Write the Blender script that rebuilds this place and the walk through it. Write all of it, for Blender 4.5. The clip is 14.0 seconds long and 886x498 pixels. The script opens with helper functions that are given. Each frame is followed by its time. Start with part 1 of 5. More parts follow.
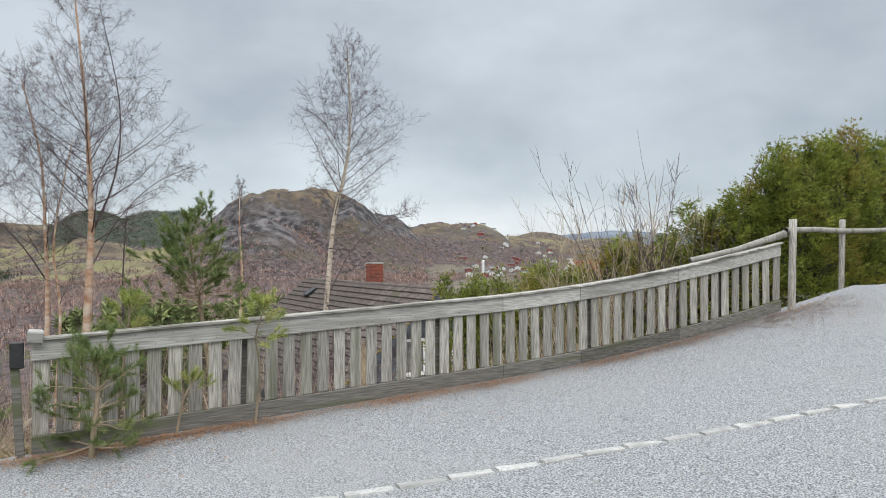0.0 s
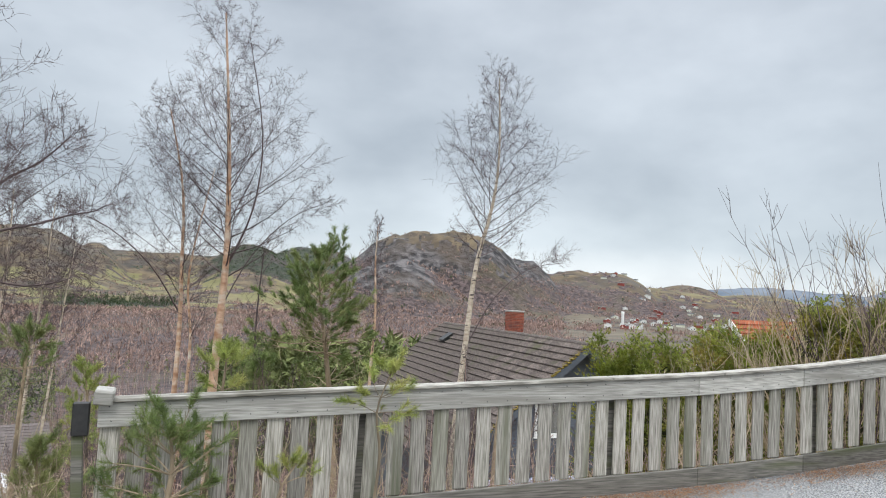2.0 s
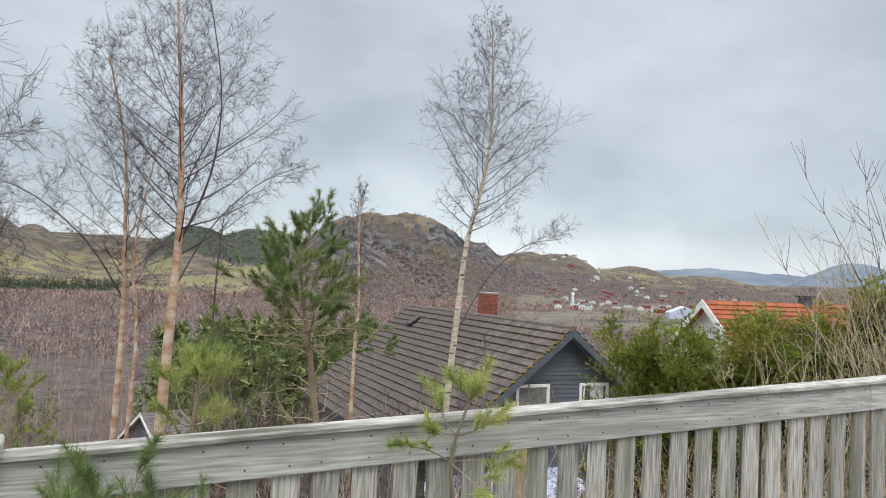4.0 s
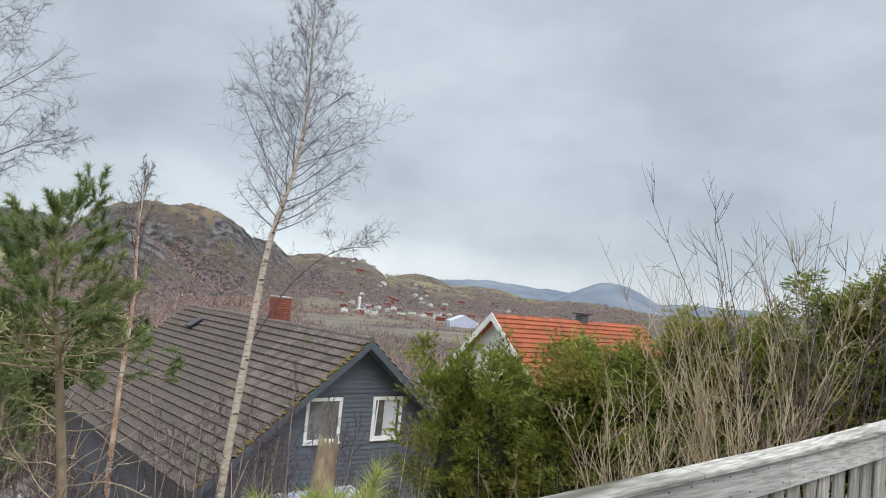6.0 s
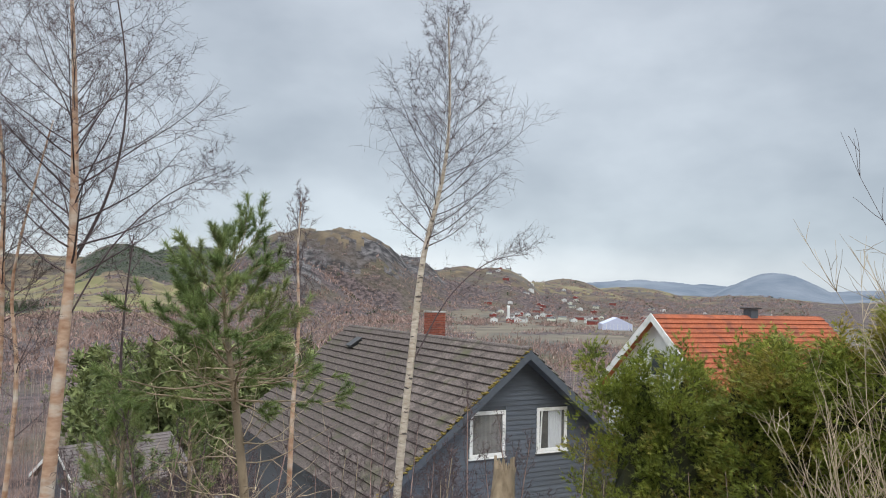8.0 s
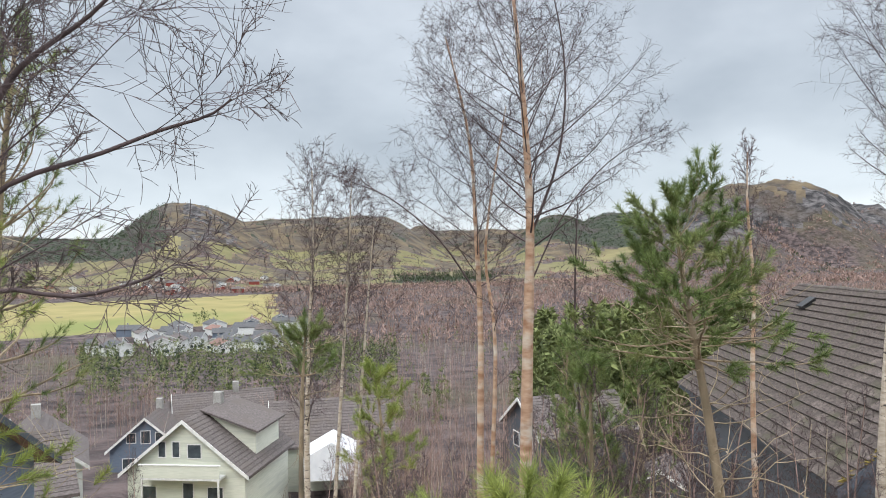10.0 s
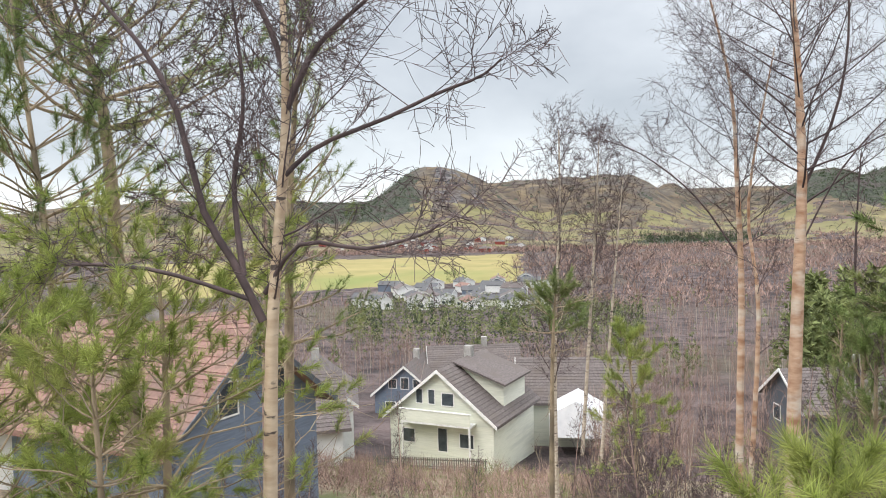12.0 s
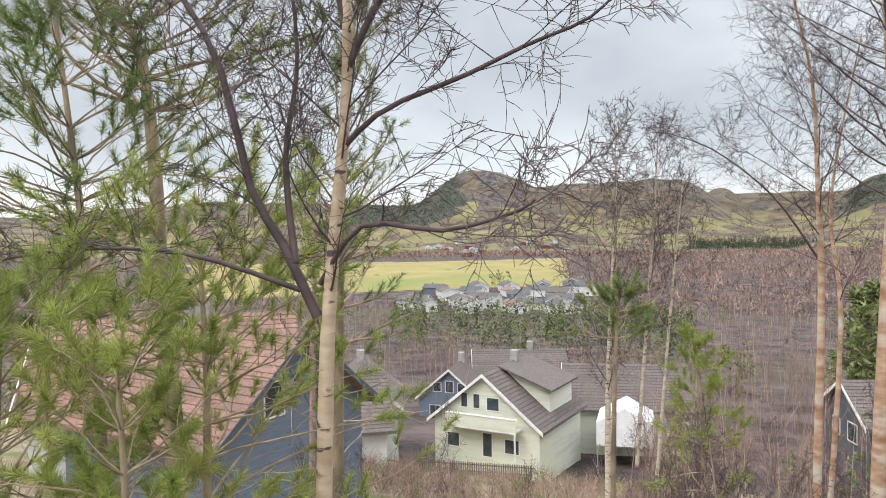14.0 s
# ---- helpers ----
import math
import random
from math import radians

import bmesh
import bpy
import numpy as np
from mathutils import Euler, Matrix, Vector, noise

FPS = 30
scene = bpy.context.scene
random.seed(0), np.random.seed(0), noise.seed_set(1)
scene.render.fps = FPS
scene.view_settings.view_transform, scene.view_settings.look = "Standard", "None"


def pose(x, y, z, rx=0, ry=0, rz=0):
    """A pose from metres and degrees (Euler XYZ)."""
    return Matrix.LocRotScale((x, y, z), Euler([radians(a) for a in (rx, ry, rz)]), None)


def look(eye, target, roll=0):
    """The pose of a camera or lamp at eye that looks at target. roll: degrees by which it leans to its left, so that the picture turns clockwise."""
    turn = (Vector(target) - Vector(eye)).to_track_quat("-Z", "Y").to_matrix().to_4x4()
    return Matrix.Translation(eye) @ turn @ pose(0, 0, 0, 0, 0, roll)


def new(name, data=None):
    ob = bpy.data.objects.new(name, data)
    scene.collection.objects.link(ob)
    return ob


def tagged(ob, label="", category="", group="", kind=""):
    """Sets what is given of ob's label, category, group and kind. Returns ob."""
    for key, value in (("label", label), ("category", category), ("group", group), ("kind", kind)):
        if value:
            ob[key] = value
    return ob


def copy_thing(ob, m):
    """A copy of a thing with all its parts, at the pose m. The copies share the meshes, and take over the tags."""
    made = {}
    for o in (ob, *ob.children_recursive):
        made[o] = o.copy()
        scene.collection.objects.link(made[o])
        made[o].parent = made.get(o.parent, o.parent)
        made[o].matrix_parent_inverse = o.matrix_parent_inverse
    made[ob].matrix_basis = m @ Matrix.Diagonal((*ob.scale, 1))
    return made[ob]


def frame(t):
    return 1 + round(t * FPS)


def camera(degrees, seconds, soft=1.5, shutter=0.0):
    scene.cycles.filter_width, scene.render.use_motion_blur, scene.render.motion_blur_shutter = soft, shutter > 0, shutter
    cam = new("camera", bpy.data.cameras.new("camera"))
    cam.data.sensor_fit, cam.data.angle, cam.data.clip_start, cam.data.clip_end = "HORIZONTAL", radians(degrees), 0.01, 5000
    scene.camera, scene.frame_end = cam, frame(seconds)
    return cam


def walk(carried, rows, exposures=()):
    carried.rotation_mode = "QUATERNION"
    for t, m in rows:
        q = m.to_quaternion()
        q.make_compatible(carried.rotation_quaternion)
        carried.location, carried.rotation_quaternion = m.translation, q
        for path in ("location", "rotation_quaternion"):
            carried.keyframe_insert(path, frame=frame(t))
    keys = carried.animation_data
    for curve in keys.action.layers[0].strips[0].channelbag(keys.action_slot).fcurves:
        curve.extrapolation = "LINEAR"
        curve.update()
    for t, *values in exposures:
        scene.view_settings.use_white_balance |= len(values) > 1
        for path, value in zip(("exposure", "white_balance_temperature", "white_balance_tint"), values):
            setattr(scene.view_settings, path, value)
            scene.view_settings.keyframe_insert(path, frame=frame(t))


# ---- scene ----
cam = camera(62.5, 14.0, 1.0)
PATH = [
    (0, (0.395, 0.021, 1.914), (1.429, 1.733, 1.923), -0.3),
    (0.5, (0.528, 0.247, 1.88), (1.113, 2.159, 1.815), 1.3),
    (1, (0.645, 0.572, 1.77), (1.005, 2.534, 1.629), 1.0),
    (1.5, (0.803, 1.134, 1.837), (1.327, 3.064, 1.797), 2.3),
    (2, (0.995, 1.7, 1.999), (1.687, 3.573, 2.124), 2.7),
    (2.5, (0.991, 2.266, 2.015), (1.763, 4.104, 2.176), 2.0),
    (5, (1.22, 4.807, 1.888), (2.12, 6.594, 1.886), 3.9),
    (5.5, (1.352, 5.128, 2.003), (2.551, 6.728, 2.055), 4.5),
    (6, (1.433, 5.309, 2.046), (2.729, 6.828, 2.175), 5.5),
    (6.5, (1.598, 5.624, 2.05), (2.872, 7.156, 2.229), 4.7),
    (7, (1.613, 5.751, 2.059), (2.822, 7.334, 2.237), 3.5),
    (9.5, (1.425, 5.939, 2.032), (1.659, 7.925, 2.071), -0.6),
    (10, (1.362, 5.934, 2.022), (1.24, 7.93, 2.045), -1.2),
    (10.5, (1.33, 5.918, 2.022), (0.921, 7.876, 2.028), -1.7),
    (11, (1.321, 5.909, 2.018), (0.748, 7.825, 2.002), -1.9),
    (11.5, (1.306, 5.895, 2.01), (0.629, 7.776, 1.965), -1.8),
    (12, (1.281, 5.886, 2.002), (0.516, 7.732, 1.932), -1.5),
    (12.5, (1.226, 5.889, 1.991), (0.384, 7.701, 1.92), -1.1),
    (13, (1.146, 5.945, 2.022), (0.241, 7.728, 2.019), -1.0),
    (13.5, (1.088, 6.073, 2.043), (0.121, 7.82, 2.147), -1.7),
    (14, (0.945, 6.288, 1.919), (0.068, 8.084, 1.861), -1.0),
]
EXPOSURE = [(0, 0.05, 6500, 10), (1.5, 0.17, 6500, 10), (2, 0.17, 6480, 10), (2.5, 0.06, 6450, 10), (5, 0.17, 6500, 10), (6.5, 0.04, 6400, 10), (9.5, 0.18, 6450, 10), (10.5, 0.30, 6500, 11), (13, 0.46, 6800, 12), (14, 0.38, 6750, 12)]
walk(cam, [(t, look(eye, target, roll)) for t, eye, target, roll in PATH], EXPOSURE)

# ---- world, sun and exposure ----
SUN_AZ, SUN_EL = radians(200), radians(50)
world = bpy.data.worlds.new("overcast_sky")
scene.world = world
world.use_nodes = True


def link(tree, a, b):
    tree.links.new(a, b)


def build_world():
    nt = world.node_tree
    nt.nodes.clear()
    n = nt.nodes.new
    out, bg, sky = n("ShaderNodeOutputWorld"), n("ShaderNodeBackground"), n("ShaderNodeTexSky")
    sky.sky_type, sky.sun_disc = "NISHITA", False
    sky.sun_elevation, sky.sun_rotation = SUN_EL, SUN_AZ
    sky.air_density, sky.dust_density = 1.0, 3.0
    tc, sep = n("ShaderNodeTexCoord"), n("ShaderNodeSeparateXYZ")
    link(nt, tc.outputs["Generated"], sep.inputs[0])
    ramp = n("ShaderNodeValToRGB")
    e = ramp.color_ramp.elements
    e[0].position, e[0].color = 0.0, (0.74, 0.79, 0.82, 1)
    e[1].position, e[1].color = 1.0, (2.7, 2.8, 2.9, 1)
    for p, c in ((0.03, (0.80, 0.85, 0.87)), (0.075, (0.60, 0.67, 0.72)), (0.16, (0.52, 0.58, 0.635)), (0.42, (0.53, 0.58, 0.64)), (0.62, (1.6, 1.7, 1.8))):
        k = e.new(p)
        k.color = (*c, 1)
    link(nt, sep.outputs["Z"], ramp.inputs[0])
    mp = n("ShaderNodeMapping")
    mp.inputs["Scale"].default_value = (1.0, 1.0, 1.9)
    link(nt, tc.outputs["Generated"], mp.inputs[0])
    cl = n("ShaderNodeTexNoise")
    cl.inputs["Scale"].default_value, cl.inputs["Detail"].default_value, cl.inputs["Roughness"].default_value = 3.2, 5, 0.5
    link(nt, mp.outputs[0], cl.inputs["Vector"])
    cr = n("ShaderNodeValToRGB")
    cr.color_ramp.elements[0].position, cr.color_ramp.elements[0].color = 0.34, (0.82, 0.84, 0.865, 1)
    cr.color_ramp.elements[1].position, cr.color_ramp.elements[1].color = 0.66, (1.20, 1.195, 1.19, 1)
    link(nt, cl.outputs[0], cr.inputs[0])
    mul = n("ShaderNodeMix")
    mul.data_type, mul.blend_type = "RGBA", "MULTIPLY"
    mul.inputs[0].default_value = 1.0
    link(nt, ramp.outputs[0], mul.inputs[6])
    link(nt, cr.outputs[0], mul.inputs[7])
    dim = n("ShaderNodeMix")
    dim.data_type, dim.blend_type = "RGBA", "MULTIPLY"
    dim.inputs[0].default_value = 1.0
    dim.inputs[7].default_value = (0.12, 0.12, 0.12, 1)
    link(nt, sky.outputs[0], dim.inputs[6])
    mix = n("ShaderNodeMix")
    mix.data_type = "RGBA"
    mix.inputs[0].default_value = 0.93
    link(nt, dim.outputs[2], mix.inputs[6])
    link(nt, mul.outputs[2], mix.inputs[7])
    link(nt, mix.outputs[2], bg.inputs[0])
    link(nt, bg.outputs[0], out.inputs[0])


build_world()
sun = new("sun", bpy.data.lights.new("sun", "SUN"))
sun.data.energy, sun.data.angle, sun.data.color = 1.2, radians(25), (1.0, 0.97, 0.92)
sun.matrix_world = look((math.sin(SUN_AZ) * 50, math.cos(SUN_AZ) * 50, 60), (0, 0, 0))


# ---- materials ----
def mat(name, c1, c2, scale=6.0, rough=0.8, bump=0.3, dist=0.01, c3=None, scale3=0.7, stretch=(1, 1, 1), vary=0.0, metal=0.0, island=0.0, detail=6.0, lo=0.3, hi=0.7, lo3=0.5, hi3=0.68):
    m = bpy.data.materials.new(name)
    m.use_nodes = True
    nt = m.node_tree
    n = nt.nodes.new
    b = nt.nodes["Principled BSDF"]
    b.inputs["Roughness"].default_value, b.inputs["Metallic"].default_value = rough, metal
    geo, mp = n("ShaderNodeNewGeometry"), n("ShaderNodeMapping")
    mp.inputs["Scale"].default_value = stretch
    link(nt, geo.outputs["Position"], mp.inputs[0])
    t1 = n("ShaderNodeTexNoise")
    t1.inputs["Scale"].default_value, t1.inputs["Detail"].default_value = scale, detail
    link(nt, mp.outputs[0], t1.inputs["Vector"])
    r1 = n("ShaderNodeValToRGB")
    r1.color_ramp.elements[0].position, r1.color_ramp.elements[0].color = lo, (*c1, 1)
    r1.color_ramp.elements[1].position, r1.color_ramp.elements[1].color = hi, (*c2, 1)
    link(nt, t1.outputs[0], r1.inputs[0])
    col = r1.outputs[0]
    if c3:
        t2 = n("ShaderNodeTexNoise")
        t2.inputs["Scale"].default_value, t2.inputs["Detail"].default_value = scale3, 4
        link(nt, mp.outputs[0], t2.inputs["Vector"])
        mr = n("ShaderNodeMapRange")
        mr.inputs[1].default_value, mr.inputs[2].default_value = lo3, hi3
        link(nt, t2.outputs[0], mr.inputs[0])
        mx = n("ShaderNodeMix")
        mx.data_type = "RGBA"
        link(nt, mr.outputs[0], mx.inputs[0])
        link(nt, col, mx.inputs[6])
        mx.inputs[7].default_value = (*c3, 1)
        col = mx.outputs[2]
    for amount, node, socket in ((vary, "ShaderNodeObjectInfo", "Random"), (island, "ShaderNodeNewGeometry", "Random Per Island")):
        if amount:
            oi, mr, hs = n(node), n("ShaderNodeMapRange"), n("ShaderNodeHueSaturation")
            link(nt, oi.outputs[socket], mr.inputs[0])
            mr.inputs[3].default_value, mr.inputs[4].default_value = 1 - amount, 1 + amount
            link(nt, mr.outputs[0], hs.inputs["Value"])
            link(nt, col, hs.inputs["Color"])
            col = hs.outputs[0]
    link(nt, col, b.inputs["Base Color"])
    if bump:
        bp = n("ShaderNodeBump")
        bp.inputs["Strength"].default_value, bp.inputs["Distance"].default_value = bump, dist
        link(nt, t1.outputs[0], bp.inputs["Height"])
        link(nt, bp.outputs[0], b.inputs["Normal"])
    return m


ASPHALT = mat("asphalt", (0.075, 0.079, 0.085), (0.38, 0.385, 0.39), 75, 0.85, 1.0, 0.007, (0.25, 0.25, 0.245), 0.6, lo=0.40, hi=0.60, detail=6, lo3=0.45, hi3=0.95)
KERBSTONE = mat("kerb_stone", (0.28, 0.28, 0.265), (0.45, 0.44, 0.415), 30, 0.85, 0.4, 0.006, (0.25, 0.25, 0.23), 4, vary=0.15)
ROADPAINT = mat("road_paint", (0.42, 0.42, 0.40), (0.62, 0.62, 0.60), 40, 0.7, 0.2, 0.003)
GREYWOOD = mat("weathered_wood", (0.14, 0.13, 0.11), (0.47, 0.45, 0.405), 120, 0.85, 0.6, 0.003, (0.12, 0.125, 0.085), 9, (1, 1, 0.05), vary=0.25, lo3=0.50, hi3=0.72)
GREYRAIL = mat("weathered_rail_wood", (0.23, 0.225, 0.205), (0.52, 0.51, 0.475), 90, 0.85, 0.6, 0.003, (0.25, 0.24, 0.215), 9, (0.05, 1, 1), vary=0.12, lo3=0.5, hi3=0.72)
DARKWOOD = mat("dark_wood", (0.07, 0.068, 0.06), (0.20, 0.19, 0.17), 80, 0.9, 0.6, 0.003, (0.085, 0.095, 0.05), 9, (0.05, 1, 1), vary=0.18)
MOSSWOOD = mat("mossy_cap_wood", (0.16, 0.15, 0.13), (0.52, 0.50, 0.455), 50, 0.9, 0.8, 0.005, (0.075, 0.07, 0.05), 7, (0.12, 1, 1))
BLACK = mat("black_plastic", (0.012, 0.012, 0.014), (0.03, 0.03, 0.03), 20, 0.5, 0.1)
SOIL = mat("leaf_litter_ground", (0.14, 0.105, 0.075), (0.36, 0.29, 0.20), 8, 0.95, 0.8, 0.04, (0.12, 0.13, 0.05), 0.5)
WOODS = mat("bare_wood_slope", (0.030, 0.022, 0.023), (0.125, 0.092, 0.088), 0.16, 1.0, 1.0, 5.0, (0.085, 0.072, 0.045), 0.012, lo=0.38, hi=0.62, detail=9)
CONIFERS = mat("conifer_slope", (0.010, 0.016, 0.010), (0.058, 0.07, 0.042), 0.2, 1.0, 1.0, 5.0, (0.06, 0.05, 0.045), 0.02, lo=0.38, hi=0.62, detail=8)
FIELD = mat("winter_field", (0.20, 0.175, 0.06), (0.30, 0.25, 0.10), 0.03, 1.0, 0.1, 0.1, (0.17, 0.19, 0.055), 0.008, detail=9)
MEADOW = mat("hill_meadow", (0.10, 0.084, 0.042), (0.20, 0.175, 0.078), 0.02, 1.0, 0.7, 2.0, (0.11, 0.085, 0.055), 0.007, detail=11, lo=0.36, hi=0.64)
HEATH = mat("heath", (0.038, 0.030, 0.025), (0.14, 0.105, 0.062), 0.025, 1.0, 1.0, 6.0, (0.075, 0.068, 0.06), 0.01, detail=12, lo=0.36, hi=0.64)
ROCK = mat("rock_face", (0.020, 0.019, 0.021), (0.15, 0.138, 0.138), 0.075, 1.0, 1.0, 14.0, (0.075, 0.058, 0.046), 0.012, (1, 1, 0.4), detail=14, lo=0.40, hi=0.64)
# distance haze is painted into this blue-grey hill colour
HAZEHILL = mat("haze_tinted_hill", (0.072, 0.098, 0.135), (0.15, 0.175, 0.21), 0.006, 1.0, 0.6, 20.0, detail=10)
PASTURE = mat("green_pasture", (0.115, 0.108, 0.043), (0.18, 0.162, 0.068), 0.02, 1.0, 0.3, 1.0, (0.15, 0.122, 0.066), 0.006, detail=10)
MARSH = mat("tan_marsh", (0.075, 0.062, 0.045), (0.17, 0.142, 0.10), 0.03, 1.0, 0.3, 0.5, (0.075, 0.07, 0.06), 0.01, detail=10)
LAWN = mat("lawn", (0.20, 0.19, 0.05), (0.36, 0.31, 0.09), 3, 1.0, 0.4, 0.03, (0.16, 0.17, 0.05), 0.4)

# ---- shape of the ground ----
HUB = (1.0, 5.0)


def fence_y(x):
    return 7.08 - (0.018 * (x - 4.5) ** 2 if x > 4.5 else 0.0) + (0.10 * max(0, -0.4 - x))


def smooth(a, b, v):
    v = max(0.0, min(1.0, (v - a) / (b - a)))
    return v * v * (3 - 2 * v)


def road_z(x, y):
    x = max(-14.0, min(25.0, x))
    rise = 0.018 * max(0.0, min(x, 11.5) - 5.0) ** 2 * smooth(2.2, 6.8, y) * (1 - smooth(8.5, 14.0, y))
    return 0.17 + 0.04 * x + rise


FALL = ((0.18, 0.0), (1.2, -0.35), (4, -2.0), (10, -5.0), (17, -7.6), (55, -18.2), (110, -23.0), (330, -37.0), (450, -32.0), (5000, -32.0))
# hills: bearing, distance, half width in degrees, half depth, elevation of the top in degrees, sharpness
HILLS = (
    (-22.6, 1950, 5.2, 420, 4.25, 2.2), (-9.4, 2050, 4.4, 420, 3.15, 2.6), (-15.5, 2150, 9.0, 400, 2.95, 3.4), (-40, 2300, 16, 600, 1.95, 3.0), (-10, 2500, 30, 500, 1.85, 5.0), (-5.2, 2100, 1.8, 300, 2.55, 2.2),
    (5.6, 2000, 3.4, 420, 2.95, 2.4), (10.0, 2050, 4.4, 420, 2.95, 2.6), (20.0, 1450, 6.9, 230, 4.1, 4.2), (16.6, 1060, 4.6, 120, 2.15, 2.6), (26.4, 1560, 3.0, 240, 2.7, 2.4), (30.0, 1750, 4.6, 300, 1.9, 2.4), (33.2, 1800, 3.6, 330, 1.75, 3.0), (34.0, 1950, 9.5, 360, 1.05, 3.5),
    (38.8, 2300, 3.2, 380, 1.5, 2.2), (43.5, 2350, 4.6, 300, 0.95, 2.2), (52.0, 2200, 5.5, 300, 0.45, 2.2), (44, 3900, 7, 500, 1.5, 2.2), (49, 4100, 5, 500, 1.25, 2.4), (53.6, 3600, 3.6, 450, 2.1, 2.2), (62, 3900, 9, 500, 1.05, 2.6), (46, 2600, 16, 400, 0.35, 3.0),
    (80, 3000, 18, 700, 1.6, 2.0), (-75, 2400, 22, 700, 2.0, 2.0),
)


def bearing(x, y):
    return math.degrees(math.atan2(x - HUB[0], y - HUB[1])), math.hypot(x - HUB[0], y - HUB[1])


def fall(d):
    for (a, va), (b, vb) in zip(FALL, FALL[1:]):
        if d <= b:
            return va + (vb - va) * max(0.0, d - a) / (b - a)
    return FALL[-1][1]


def ground_z(x, y):
    """Height of the ground sheet."""
    d = y - fence_y(max(-3, min(12, x)))
    az, r = bearing(x, y)
    if d < 0.18:
        z = road_z(x, y) - 0.03
        if r > 40:
            z += min(60.0, (r - 40) * 0.10)
        return z
    z = road_z(x, y) - 0.03 + fall(d)
    if d > 1.5:
        w = min(1.0, (d - 1.5) / 8)
        z += w * (0.35 * noise.noise((x * 0.12, y * 0.12, 0.3)) + 0.1 * noise.noise((x * 0.7, y * 0.7, 2.3)))
    if r > 500:
        rise = min(26.0, max(0.0, r - 950) * 0.022 if az < 14 else max(0.0, r - 1200) * 0.006)
        h = 0.0
        for a, dist, wa, wr, el, p in HILLS:
            u, v = abs(az - a) / wa, abs(r - dist) / wr
            if u < 2.6 and v < 2.8:
                top = dist * math.tan(radians(el)) + 2 + 32 - rise
                h = max(h, top * math.exp(-0.69 * (u**p)) * math.exp(-0.69 * v**p if r < dist else -0.3 * v**p))
        f = smooth(500, 1100, r)
        rough = noise.fractal((x * 0.006, y * 0.006, 1.7), 0.9, 2.1, 6)
        z += h + rise + f * rough * (2.0 + 0.085 * h) + (h * 0.065 * noise.ridged_multi_fractal((x * 0.02, y * 0.02, 3.3), 1.0, 2.0, 4, 1.0, 2.0) if r < 1700 else 0)
    return z


def ground_kind(x, y, z):
    az, r = bearing(x, y)
    d = y - fence_y(max(-3, min(12, x)))
    k = noise.noise((x * 0.004, y * 0.004, 5.1))
    k2 = noise.noise((x * 0.015, y * 0.015, 8.1))
    if d < 45 or r < 60:
        return SOIL
    if r < 320:
        return LAWN if (-34 < az < -12 and 52 < r < 62) else WOODS
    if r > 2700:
        return HAZEHILL
    az += 1.2 * k2 + 0.7 * noise.noise((x * 0.03, y * 0.03, 4.1))
    k3 = noise.noise((x * 0.05, y * 0.05, 2.7))
    if 11.5 < az < 29 and r > 850:
        bare = z > 44 + 34 * k2 + 26 * k3 if r > 1180 or az > 19.5 else z > 4 + 22 * k2 + 16 * k3
        if bare:
            return HEATH if z > 100 + 30 * k3 else ROCK
        return WOODS
    if az <= 12:
        if 440 < r < 790 + 60 * k and -46 < az < -16.5:
            return FIELD if k3 > -0.62 else PASTURE
        if r < 960:
            return WOODS
        if -7.5 < az < 0.5 and 1000 < r < 1130:
            return CONIFERS
        if az > 2.5 and 1500 < r:
            return CONIFERS if k < 0.2 else HEATH
        if -34 < az < -24.5 and r > 1400 and z > 8:
            return CONIFERS
        if -23 < az < -19 and 1450 < r < 1800 and z > 30:
            return ROCK if k3 > 0 else HEATH
        if r > 1500 and z > 26 + 40 * k:
            return HEATH if k3 < 0.42 else CONIFERS
        plot = noise.cell((az * 0.42 + 0.3 * k, r * 0.0045 + 0.2 * k2, 1.5))
        if abs((r * 0.0045 + 0.2 * k2) % 1.0 - 0.5) > 0.44 or k2 > 0.34:
            return WOODS
        return PASTURE if plot < -0.1 else (MEADOW if plot < 0.62 else HEATH)
    if 30 < az < 62 and 560 < r < 1250 + 120 * k:
        return MARSH if k2 < 0.25 else WOODS
    if r > 1500 and z > 12 + 34 * k2:
        return MEADOW if k > 0.15 and k3 > -0.2 else (HEATH if k3 > -0.25 else WOODS)
    return WOODS


def mesh_object(name, verts, faces, mats, parent=None, index=None, shade=False):
    me = bpy.data.meshes.new(name)
    me.from_pydata(verts, [], faces)
    for m in mats if isinstance(mats, (list, tuple)) else [mats]:
        me.materials.append(m)
    if index is not None:
        me.polygons.foreach_set("material_index", index)
    if shade:
        me.polygons.foreach_set("use_smooth", [True] * len(faces))
    me.update()
    ob = new(name, me)
    if parent:
        ob.parent = parent
    return ob


